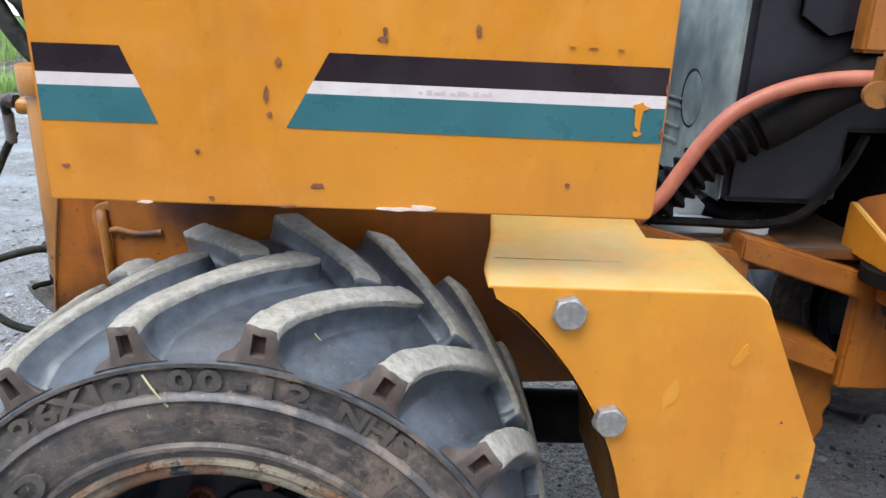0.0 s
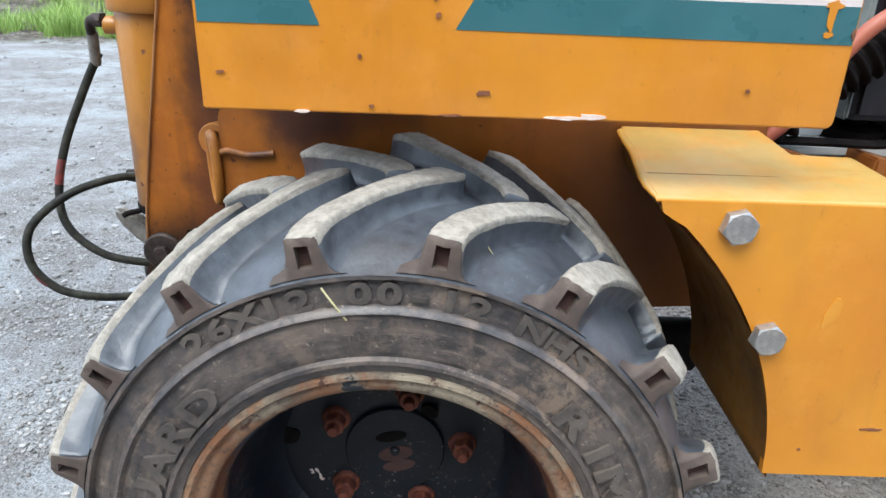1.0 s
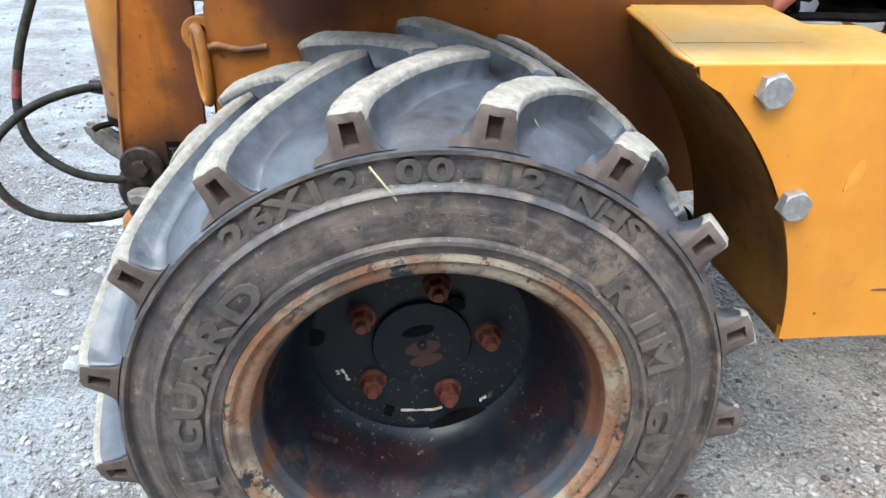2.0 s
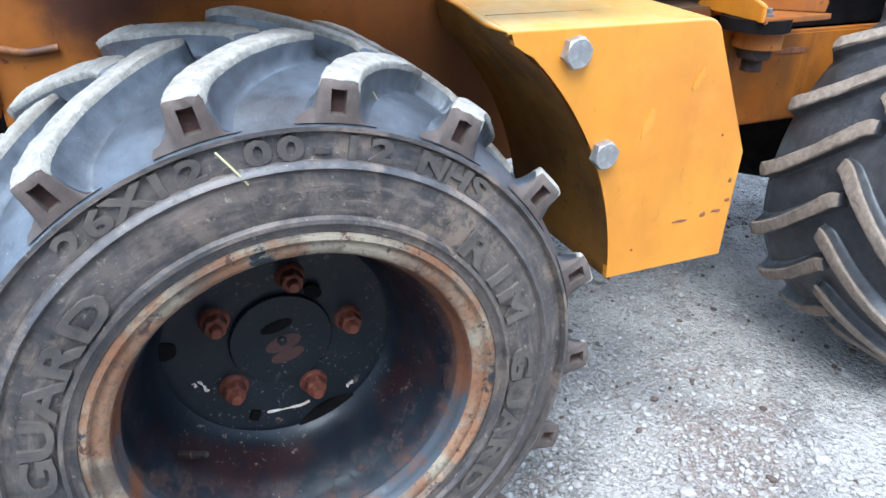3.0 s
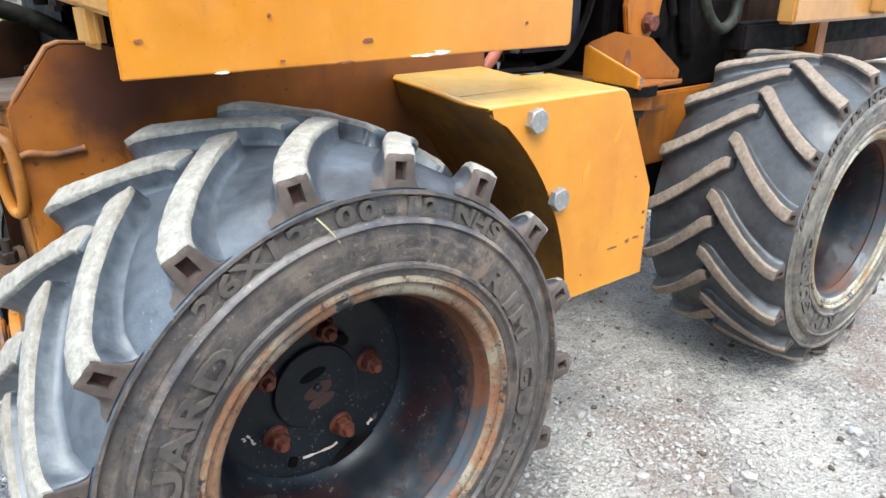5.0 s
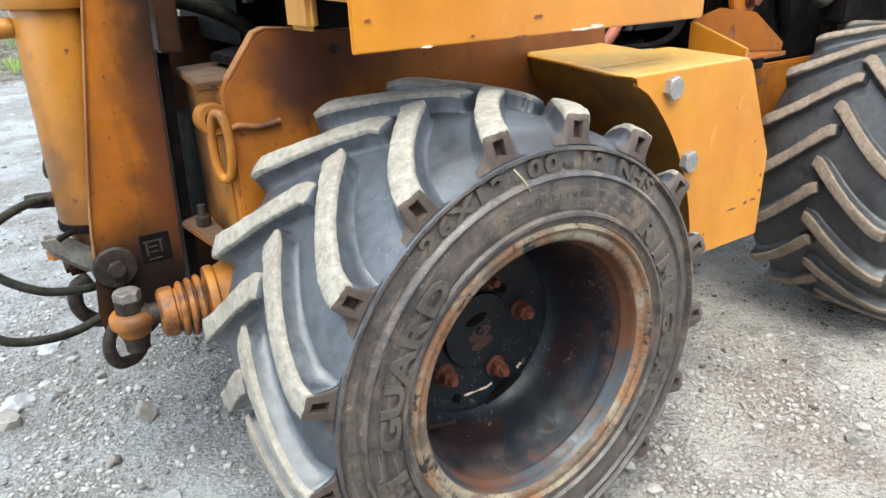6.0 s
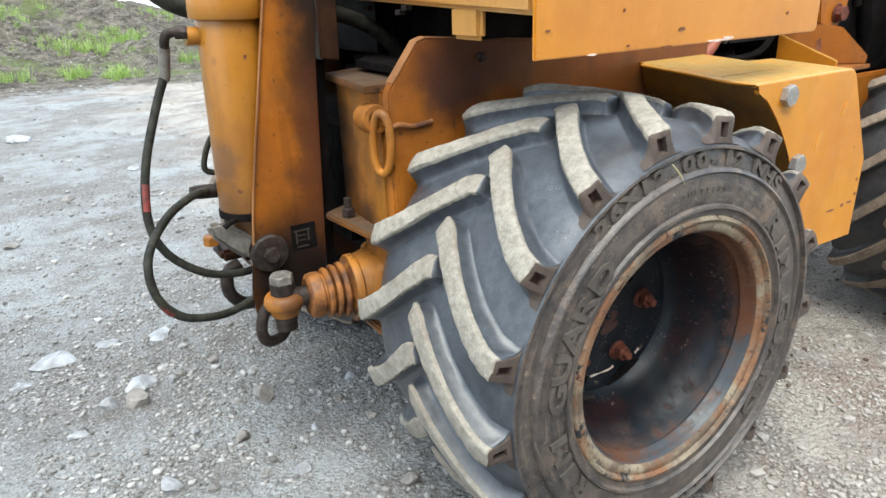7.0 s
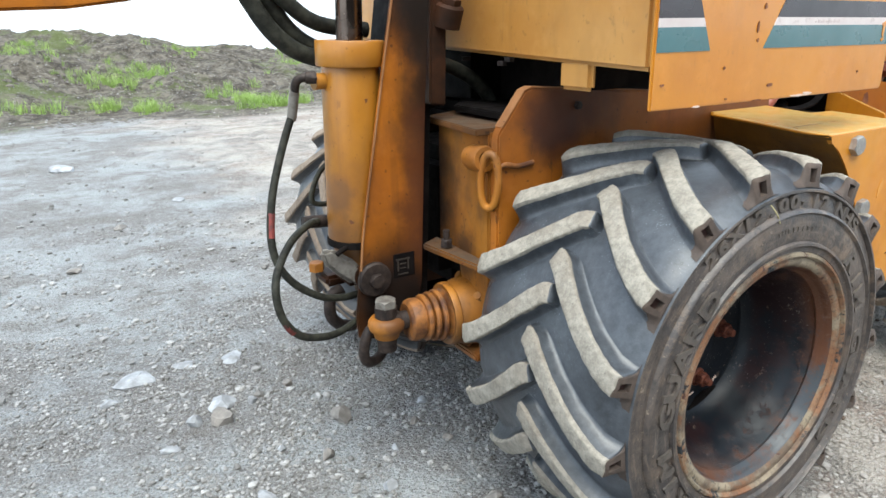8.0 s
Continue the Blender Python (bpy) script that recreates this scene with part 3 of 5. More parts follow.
# unseen plain wall added behind the walk to darken low skylight and reflections
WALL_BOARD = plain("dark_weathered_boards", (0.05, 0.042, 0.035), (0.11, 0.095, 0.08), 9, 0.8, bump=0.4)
wall = tagged(new("wall_south"), "unseen plain dark board wall added to cut low skylight", "wall", kind="structure")
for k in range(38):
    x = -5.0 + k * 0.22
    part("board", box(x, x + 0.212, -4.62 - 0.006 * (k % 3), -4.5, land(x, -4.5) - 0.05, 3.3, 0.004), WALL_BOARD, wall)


def stone(seed, size, flat=0.6):
    rng = random.Random(seed)
    bm = bmesh.new()
    bmesh.ops.create_icosphere(bm, subdivisions=2, radius=0.5)
    off = Vector((rng.random() * 90, rng.random() * 90, 0))
    cuts = [(Vector((rng.uniform(-1, 1), rng.uniform(-1, 1), rng.uniform(-0.4, 1))).normalized(), rng.uniform(0.24, 0.4)) for _ in range(6)]
    for v in bm.verts:
        v.co += v.co * 0.35 * noise.noise(v.co * 2 + off)
        for n_, d_ in cuts:
            e = v.co.dot(n_) - d_
            if e > 0:
                v.co -= n_ * e
        v.co = Vector((v.co.x * size, v.co.y * size * 0.8, v.co.z * size * flat))
    return bm


# the stones that stand out singly
for i, (x, y, s, f, brown) in enumerate([
        (-0.731, 1.022, 0.108, 0.2, 0), (-0.499, 1.009, 0.074, 0.18, 0), (-0.619, 1.034, 0.053, 0.2, 0), (-0.584, 0.776, 0.074, 0.3, 0), (-0.602, 0.716, 0.058, 0.75, 1),
        (-0.654, 0.737, 0.037, 0.7, 0), (-0.374, 0.584, 0.053, 0.75, 1), (-0.392, 0.316, 0.029, 0.9, 0), (-0.454, 0.465, 0.033, 0.7, 1), (-0.193, 0.545, 0.023, 0.9, 0),
        (-0.245, 0.486, 0.021, 0.9, 1), (-0.600, 0.408, 0.049, 0.35, 0), (-0.242, 0.187, 0.035, 0.6, 1), (-0.526, 0.538, 0.026, 0.6, 0), (-0.717, 0.666, 0.039, 0.4, 0),
        (-0.804, 0.919, 0.038, 0.4, 0), (-0.421, 0.793, 0.028, 0.6, 1), (-0.523, 0.755, 0.024, 0.9, 0), (-0.220, 0.816, 0.023, 0.7, 1), (-0.690, 4.071, 0.160, 0.3, 0),
        (-0.792, 1.965, 0.059, 0.4, 1), (-0.265, 2.885, 0.067, 0.3, 0), (-0.582, 2.494, 0.065, 0.3, 1), (-0.325, 0.416, 0.018, 0.8, 0), (-0.214, 0.394, 0.023, 0.6, 1),
        (0.62, -0.26, 0.028, 0.6, 1), (0.95, -0.30, 0.03, 0.5, 0), (0.78, 0.02, 0.026, 0.6, 1), (1.02, -0.42, 0.024, 0.6, 1)]):
    o = part("stone", stone(i + 3, s * 1.12, f + 0.12), M_ROCK2 if brown else M_ROCK)
    o.location = (x, y, land(x, y) + s * f * 0.20)
    o.rotation_euler = (0, 0, i * 1.3)
    tagged(o, "brown-grey angular stone lying on gravel" if brown else "pale grey flat stone lying on gravel", "stone", "loose stones in the yard")


def scattered(name, label, count, place, shapes, material, seed, category):
    """Many small copies joined into one object of stuff."""
    rng = random.Random(seed)
    vs, fs = [], []
    for _ in range(count):
        x, y, s = place(rng)
        v0, f0 = shapes[rng.randrange(len(shapes))]
        a = rng.uniform(0, 6.283)
        ca, sa = math.cos(a) * s, math.sin(a) * s
        z = land(x, y)
        base = len(vs)
        vs += [(x + p[0] * ca - p[1] * sa, y + p[0] * sa + p[1] * ca, z + p[2] * s) for p in v0]
        fs += [tuple(base + k for k in f) for f in f0]
    m_ = bpy.data.meshes.new(name)
    m_.from_pydata(vs, [], fs)
    m_.materials.append(material)
    return tagged(new(name, m_), label, category, kind="stuff")


def pebble_shape(seed):
    rng = random.Random(seed)
    bm = bmesh.new()
    bmesh.ops.create_icosphere(bm, subdivisions=1, radius=0.5)
    for v in bm.verts:
        v.co *= rng.uniform(0.7, 1.1)
        v.co.z = v.co.z * 0.62 + 0.12
        v.co.y *= 0.8
    bm.verts.index_update()
    out = ([tuple(v.co) for v in bm.verts], [tuple(v.index for v in f.verts) for f in bm.faces])
    bm.free()
    return out


PEBBLES = [pebble_shape(k) for k in range(9)]


def near_yard(rng):
    while True:
        x, y = rng.uniform(-1.6, 2.6), rng.uniform(-0.9, 2.6)
        if noise.noise((x * 3.1, y * 3.1, 11)) + 0.6 * noise.noise((x * 9, y * 9, 12)) > rng.uniform(-0.55, 0.65):
            break
    size = 0.0040 + 0.016 * rng.random() ** 6
    return x, y, size


def grit(rng):
    while True:
        x, y = rng.uniform(-1.5, 2.2), rng.uniform(-0.8, 2.4)
        if noise.noise((x * 2.3, y * 2.3, 31)) + 0.6 * noise.noise((x * 8, y * 8, 32)) > rng.uniform(-0.4, 0.7):
            return x, y, 0.010 + 0.024 * rng.random() ** 3


def grains(rng):
    while True:
        x, y = rng.uniform(-1.2, 0.8), rng.uniform(-0.3, 1.4)
        if noise.noise((x * 5.1, y * 5.1, 21)) + 0.5 * noise.noise((x * 15, y * 15, 22)) > rng.uniform(-0.35, 0.75):
            return x, y, 0.0034 + 0.0125 * rng.random() ** 4


def far_yard(rng):
    y = rng.uniform(1.5, 9.5)
    return rng.uniform(-1.5 - 0.9 * y, 1.5 + 0.5 * y), y, 0.006 + 0.028 * rng.random() ** 5


scattered("gravel", "fine grey and buff gravel grit over the yard", 22000, near_yard, PEBBLES, M_STONE, 5, "gravel")
scattered("gravel", "dense crushed stone grains beside the wheels", 34000, grains, PEBBLES, M_STONE, 15, "gravel")
scattered("gravel", "loose pale pebbles over the yard", 1500, grit, PEBBLES, M_STONE, 9, "gravel")
scattered("gravel", "scattered larger gravel farther across the yard", 9000, far_yard, PEBBLES, M_STONE, 6, "gravel")


def crumbs(rng):
    while True:
        x, y = rng.uniform(0.25, 2.4), rng.uniform(-0.7, 1.3)
        if noise.noise((x * 2.7, y * 2.7, 41)) > rng.uniform(-0.4, 0.5):
            return x, y, 0.005 + 0.014 * rng.random() ** 3


M_CRUMB = plain("dark_earth_crumbs", (0.045, 0.030, 0.022), (0.13, 0.092, 0.068), 40, 0.95, bump=0.5)
scattered("earth_crumbs", "dark brown crumbs of earth shed over the gravel", 900, crumbs, PEBBLES, M_CRUMB, 19, "earth")


def bank(rng):
    y = 6.3 + 11 * rng.random() ** 1.3
    return rng.uniform(-4, 7), y, 0.018 + 0.10 * rng.random() ** 5


scattered("earth_clods", "brown clods of turned earth on the bank", 15000, bank, [([(a_, b_, c_ - 0.22) for a_, b_, c_ in v_], f_) for v_, f_ in PEBBLES], M_CLOD, 7, "earth")


def tuft(seed, h=1.0):
    rng = random.Random(seed)
    vs, fs = [], []
    for _ in range(20):
        a, lean, hh = rng.uniform(0, 6.283), rng.uniform(0.05, 0.8), h * rng.uniform(0.5, 1.0)
        bx, by = rng.uniform(-0.35, 0.35), rng.uniform(-0.35, 0.35)
        wx, wy = -math.sin(a) * 0.016, math.cos(a) * 0.016
        dx, dy = math.cos(a) * lean, math.sin(a) * lean
        b = len(vs)
        vs += [(bx - wx, by - wy, -0.05), (bx + wx, by + wy, -0.05), (bx + dx * 0.4 + wx * 0.7, by + dy * 0.4 + wy * 0.7, hh * 0.6),
               (bx + dx * 0.4 - wx * 0.7, by + dy * 0.4 - wy * 0.7, hh * 0.6), (bx + dx, by + dy, hh)]
        fs += [(b, b + 1, b + 2, b + 3), (b + 3, b + 2, b + 4)]
    return vs, fs


TUFTS = [tuft(k) for k in range(7)]


def verge(rng):
    while True:
        y = 6.7 + 6.5 * rng.random() ** 1.8
        x = rng.uniform(-9, 7)
        if noise.noise((x * 0.95, y * 0.9, 7)) + 0.35 * noise.noise((x * 4, y * 4, 8)) > 0.16 - (0.25 if x < -3.2 else 0):
            return x, y, rng.uniform(0.05, 0.17) * (1.7 if x < -3.2 else 1)


scattered("grass", "patchy green grass along the edge of the yard", 2600, verge, TUFTS, M_GRASS, 8, "grass")

# ---- the machine: one thing, resting on its tyres ----
tractor = tagged(new("tractor"), "worn orange articulated work tractor with chevron-tread tyres standing on gravel", "tractor")
AXLE, R_TYRE, LUGS = 0.325, 0.325, 17


def around(r, phi, y):
    """A point of a wheel: phi in degrees clockwise from the top, as seen from the outer side."""
    return Vector((r * math.sin(radians(phi)), y, r * math.cos(radians(phi))))


def letter_shape(ch):
    cu = bpy.data.curves.new("glyph", "FONT")
    cu.body, cu.size, cu.extrude, cu.resolution_u, cu.offset = ch, 1.0, 0.0, 3, 0.034
    ob = bpy.data.objects.new("glyph", cu)
    scene.collection.objects.link(ob)
    m_ = ob.evaluated_get(bpy.context.evaluated_depsgraph_get()).to_mesh()
    vs = [v.co.copy() for v in m_.vertices]
    fs = [tuple(p.vertices) for p in m_.polygons]
    bpy.data.objects.remove(ob)
    bpy.data.curves.remove(cu)
    return vs, fs


def moulded(ch, phi, r0, height, depth, y, widen=1.25):
    """One raised letter bent round a sidewall at the angle phi."""
    bm = bmesh.new()
    vs, fs = letter_shape(ch)
    mid = (min(v.x for v in vs) + max(v.x for v in vs)) / 2
    top, low = [], []
    for v in vs:
        ph = phi + math.degrees((v.x - mid) / 0.7 * height * widen / r0)
        r = r0 + v.y / 0.7 * height
        top.append(bm.verts.new(around(r, ph, y - depth)))
        low.append(bm.verts.new(around(r, ph, y + 0.004)))
    edges = {}
    for f in fs:
        bm.faces.new([top[k] for k in f])
        for a, b in zip(f, f[1:] + f[:1]):
            edges[(a, b)] = 1
    for a, b in edges:
        if (b, a) not in edges:
            bm.faces.new((top[a], low[a], low[b], top[b]))
    loose = [v for v in bm.verts if not v.link_faces]
    bmesh.ops.delete(bm, geom=loose, context="VERTS")
    return bm


TYRE_PROFILE = [  # radius, distance from the mid plane (outer side)
    (0.3010, 0.0), (0.3000, 0.05), (0.2975, 0.09), (0.2930, 0.118), (0.2860, 0.132), (0.2825, 0.139), (0.2805, 0.1450), (0.2770, 0.1455),
    (0.2745, 0.1395), (0.2640, 0.1425), (0.2545, 0.1440), (0.2530, 0.1490), (0.2490, 0.1515), (0.2460, 0.1475), (0.2380, 0.1490), (0.2220, 0.1500),
    (0.2080, 0.1480), (0.2060, 0.1525), (0.2025, 0.1530), (0.2005, 0.1480), (0.1960, 0.1470), (0.1935, 0.1475), (0.1900, 0.1440), (0.1800, 0.1300)]


def carcass(y):
    """Radius of the tyre between the bars at a distance from the mid plane."""
    ys = [p[1] for p in TYRE_PROFILE[:7]]
    return float(np.interp(abs(y), ys, [p[0] for p in TYRE_PROFILE[:7]]))


def lug_mesh(side, seed, flank, face, slim=1.0, worn=0.0):
    """One chevron bar of the tread, curved from the crown to the shoulder, broadly filleted into the casing, with a pocket in its foot."""
    key = [(22.2, 0.0310), (21.6, 0.0200), (20.0, 0.0085), (17.9, -0.004), (15.0, -0.022), (10.6, -0.050), (6.6, -0.078), (3.3, -0.104), (1.1, -0.125), (0.0, -0.1395)]
    wide = [0.0130, 0.0135, 0.0132, 0.0128, 0.0120, 0.0118, 0.0120, 0.0125, 0.0132, 0.0140]
    tops = [0.3225, 0.3250, 0.3258, 0.3258, 0.3256, 0.3252, 0.3245, 0.3232, 0.3205, 0.3150]
    if side < 0:
        tops[-3:] = [0.3250, 0.3235, 0.3195]
    spine = curve_points([(a_, b_, 0) for a_, b_ in key], 4)
    steps = len(spine)
    at = np.linspace(0, 1, steps)
    knots = np.linspace(0, 1, len(key))
    half, top = np.interp(at, knots, wide) * slim, np.interp(at, knots, tops) - worn
    # (distance across in half widths, share of the height, sink below the top)
    section = [(2.5, 0.0, 0), (2.1, 0.03, 0), (1.75, 0.11, 0), (1.48, 0.28, 0), (1.29, 0.52, 0), (1.19, 0.76, 0), (1.13, 0.91, 0), (1.04, 0.985, 0.0), (0.90, 1.0, 0.0), (0.46, 1.0, -0.0003), (0.0, 1.0, -0.0004)]
    section = [(-w, h, d) for w, h, d in section] + [(w, h, d) for w, h, d in section[-2::-1]]
    n = len(section)
    bm = bmesh.new()
    rows = []
    for i, q in enumerate(spine):
        p0, p1 = spine[max(i - 1, 0)], spine[min(i + 1, steps - 1)]
        d = Vector((radians(p1[0] - p0[0]) * 0.32, p1[1] - p0[1])).normalized()
        across = Vector((-d.y, d.x))
        row = []
        blunt = min(1.0, 0.93 + i * 0.035)
        flare = 0.28 + 0.72 * (i / (steps - 1)) ** 0.8
        for k, (w, h, sink) in enumerate(section):
            rag = noise.noise((i * 0.55, k * 0.8, seed * 3.7)) * 0.10 + noise.noise((i * 0.21, (k > n // 2) * 9, seed * 5.1)) * 0.07
            w = math.copysign(1.1 + (abs(w) - 1.1) * flare, w) if abs(w) > 1.1 else w
            ww = half[i] * w * (1 + (rag if h > 0.2 else 0)) * (blunt if h > 0.2 else 1)
            yy = max(-0.1405, q[1] + across.y * ww)
            pp = q[0] + math.degrees(across.x * ww / 0.32)
            base = carcass(yy) - 0.0012
            r = base + (top[i] - base) * h - sink
            if h > 0.9:
                r += 0.0012 * noise.noise((i * 0.8, k * 0.9, seed * 2.3)) - 0.0014 * max(0, noise.noise((i * 0.35, k * 0.5, seed * 7.7)))
            row.append(bm.verts.new(around(r, pp, yy * side)))
        rows.append(row)
    for i in range(steps - 1):
        for k in range(n - 1):
            f = bm.faces.new((rows[i][k], rows[i][k + 1], rows[i + 1][k + 1], rows[i + 1][k]))
            f.material_index = 3 if 5 <= k <= n - 7 else 0
    # blunt crown end, rounded down to the casing
    prev = rows[0]
    for turn, drop in ((0.25, 0.08), (0.5, 0.45), (0.8, 0.85), (1.5, 1.0)):
        low = []
        for k in range(n):
            c = rows[0][k].co
            ph0 = math.degrees(math.atan2(c.x, c.z))
            yy = c.y + 0.0045 * turn * side
            r0 = math.hypot(c.x, c.z)
            b0 = carcass(yy) - 0.0012
            low.append(bm.verts.new(around(r0 + (b0 - r0) * drop, ph0 + turn * 0.9, yy)))
        for k in range(n - 1):
            bm.faces.new((prev[k], prev[k + 1], low[k + 1], low[k]))
        prev = low
    # foot that stands on the sidewall rib, with its pocket
    prev, ring = rows[-1], []
    for share in (0.22, 0.80, 1.0):
        foot = []
        for k in range(n):
            c = rows[-1][k].co
            ph0 = math.degrees(math.atan2(c.x, c.z))
            r0 = math.hypot(c.x, c.z)
            foot.append(bm.verts.new(around(r0 + (0.2825 - r0) * share, ph0 * (1 + 0.16 * share), c.y + (-0.1425 * side - c.y) * share)))
        for k in range(n - 1):
            f = bm.faces.new((prev[k], prev[k + 1], foot[k + 1], foot[k]))
            f.material_index = 2
            if 9 <= k <= n - 11 and share == 0.80:
                ring.append(f)
        prev = foot
    bmesh.ops.inset_region(bm, faces=ring, thickness=0.0012, depth=0)
    for v in {v for f in ring for v in f.verts}:
        v.co.y += 0.009 * side
    for f in ring:
        f.material_index = 1
    if side < 0:  # the mid plane of the tyre lies behind that of the disc
        bmesh.ops.translate(bm, verts=bm.verts, vec=(0, 0.04, 0))
    me_ = bpy.data.meshes.new("tread_lug")
    bmesh.ops.recalc_face_normals(bm, faces=bm.faces)
    bm.to_mesh(me_)
    bm.free()
    for m_ in (flank, M_HOLLOW, M_LUGSIDE, face):
        me_.materials.append(m_)
    for p in me_.polygons:
        p.use_smooth = True
    me_.set_sharp_from_angle(angle=radians(62))
    return me_


FRESH, WORN = (M_TREAD, M_BARTOP, 1.0, 0.0), (M_TREAD2, M_BARTOP2, 0.80, 0.004)  # the rear tyres are the more worn
LUG_OUT, LUG_OUT2 = ([lug_mesh(1, k, *look_) for k in range(5)] for look_ in (FRESH, WORN))
LUG_IN, LUG_IN2 = ([lug_mesh(-1, k + 7, *look_) for k in range(5)] for look_ in (FRESH, WORN))


def make_tyre(parent, turn, outer, inner):
    prof = [(r, -y - 0.04) for r, y in TYRE_PROFILE[::-1]] + [(r, y) for r, y in TYRE_PROFILE[1:]]
    slots = [0 if min(prof[i][0], prof[i + 1][0]) >= 0.2795 else 1 for i in range(len(prof) - 1)]
    bm = turned(spun(prof, 96, slots), FRONT)
    tyre = part("tyre", bm, [M_TREAD, M_SIDE], parent, "black rubber tyre with dusty chevron tread and raised lettering", 50)
    for k in range(LUGS):
        for mesh, off in ((outer, 0.0), (inner, 0.57 * 360 / LUGS)):
            lug = new("tread_lug", mesh[(k * 3) % 5])
            lug.parent = tyre
            lug.matrix_basis = Matrix.Rotation(radians(k * 360 / LUGS + off + turn), 4, "Y")
    return tyre


TURN, STAND = 0.5, -13.0  # lug phase, and the angle at which the front wheel stands
tyre = make_tyre(tractor, TURN, LUG_OUT, LUG_IN)
tyre.matrix_basis = pose(0, 0, AXLE, 0, STAND, 0)
# moulded writing of the outer sidewall
for text, start, step, r0, h, dep, y in (("26X12.00-12 NHS", -23.5, 5.35, 0.2553, 0.0185, 0.0034, -0.1422),
                                         ("RIM GUARD", 61.0, 10.2, 0.2100, 0.0240, 0.0030, -0.1497),
                                         ("RIM GUARD", 246.0, 10.2, 0.2100, 0.0240, 0.0030, -0.1497),
                                         ("GRIP", 208.5, 5.0, 0.2560, 0.0160, 0.0020, -0.1422),
                                         ("TUBELESS", 5.8, 2.75, 0.2235, 0.0065, 0.0006, -0.1499)):
    for i, ch in enumerate(text):
        if ch != " ":
            part("letter", moulded(ch, start + i * step, r0, h, dep, y, 1.3 if h < 0.01 else 1.5 if h < 0.02 else 1.58), M_LETTER, tyre)
# bars for the writing that cannot be made out
for ph in (171, 176, 181, 186, 191, 196):
    b = prism([(-0.004, 0), (0.004, 0), (0.004, 0.014), (-0.004, 0.014)], -0.1440, -0.139, "y", 0)
    turned(b, Matrix.Rotation(radians(ph), 4, "Y") @ Matrix.Translation((0, 0, 0.2565)))
    part("letter_bar", b, M_LETTER, tyre)


def make_rim(parent, lip, label):
    """A deep dished wheel: rusty flange, stepped barrel, disc with nuts, hub and hand holes."""
    prof = [(0.1905, 0.139), (0.1925, 0.1465), (0.1900, 0.1495), (0.1868, 0.1500), (0.1850, 0.1478), (0.1838, 0.1440), (0.1825, 0.1438), (0.1790, 0.1452), (0.1735, 0.1440), (0.1695, 0.1400), (0.1660, 0.1320),
            (0.1645, 0.1255), (0.1615, 0.1225), (0.1610, 0.1190), (0.1635, 0.1160), (0.1610, 0.1010), (0.1555, 0.0890), (0.1490, 0.0770), (0.1440, 0.0560), (0.1380, 0.0340), (0.1310, 0.0180), (0.1240, 0.0110), (0.1180, 0.0115), (0.1050, 0.0060),
            (0.0, 0.0060)]
    slots = [0] * 9 + [1] * (len(prof) - 10)
    bm = turned(spun(prof, 72, slots), FRONT)
    back = turned(spun([(0.0, -0.012), (0.140, -0.012), (0.146, 0.0), (0.150, -0.15), (0.170, -0.18), (0.190, -0.179)], 72, [1] * 5), FRONT)
    rim = part("rim", joined(bm, back), [lip, M_RIM], parent, label, 40)
    part("hub_plate", turned(spun([(0.056, 0.0), (0.056, 0.0045), (0.0548, 0.0060), (0.006, 0.0062), (0.0055, 0.0085), (0.0, 0.0088)], 40), Matrix.Translation((0, -0.0055, 0)) @ FRONT), M_RIM, rim, "black hub plate", 35)
    nut = part("lug_nut", joined(spun([(0, 0), (0.0165, 0), (0.0155, 0.003), (0.0135, 0.005), (0, 0.005)], 24), turned(hex_head(0.0125, 0.012), Matrix.Translation((0, 0, 0.006))),
                                spun([(0.0065, 0.012), (0.0065, 0.026), (0.0055, 0.0275), (0, 0.0275)], 14)), M_RUSTBOLT, rim, "rusty wheel nut", 35)
    spots = [Matrix.Translation(around(0.0765, 25 + 72 * k, -0.0055)) @ FRONT for k in range(5)]
    nut.matrix_basis = spots[0]
    for m_ in spots[1:]:
        twin(nut, m_)
    # flat black ovals painted for the shaded hand holes, black squares for the lock holes
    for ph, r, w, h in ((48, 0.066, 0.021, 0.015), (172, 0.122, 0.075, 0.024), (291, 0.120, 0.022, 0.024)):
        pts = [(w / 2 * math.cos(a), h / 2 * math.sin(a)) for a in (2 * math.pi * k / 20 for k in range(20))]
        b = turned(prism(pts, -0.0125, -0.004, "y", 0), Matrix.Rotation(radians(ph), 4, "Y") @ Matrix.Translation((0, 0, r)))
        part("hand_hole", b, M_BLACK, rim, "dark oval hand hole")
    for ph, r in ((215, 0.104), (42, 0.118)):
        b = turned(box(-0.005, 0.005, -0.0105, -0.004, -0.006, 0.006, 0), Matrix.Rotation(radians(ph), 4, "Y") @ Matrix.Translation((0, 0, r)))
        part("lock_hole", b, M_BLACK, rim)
    for ph, r, w, h in ((0, 0.020, 0.036, 0.014), (180, 0.004, 0.040, 0.020), (180, 0.021, 0.038, 0.016)):  # flat ovals for casting hollows of the hub: two rust-brown, the top one black
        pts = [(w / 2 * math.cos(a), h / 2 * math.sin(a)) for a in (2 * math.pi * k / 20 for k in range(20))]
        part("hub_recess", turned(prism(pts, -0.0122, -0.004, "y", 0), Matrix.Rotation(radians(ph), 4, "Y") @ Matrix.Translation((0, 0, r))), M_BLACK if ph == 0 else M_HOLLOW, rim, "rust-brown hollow")
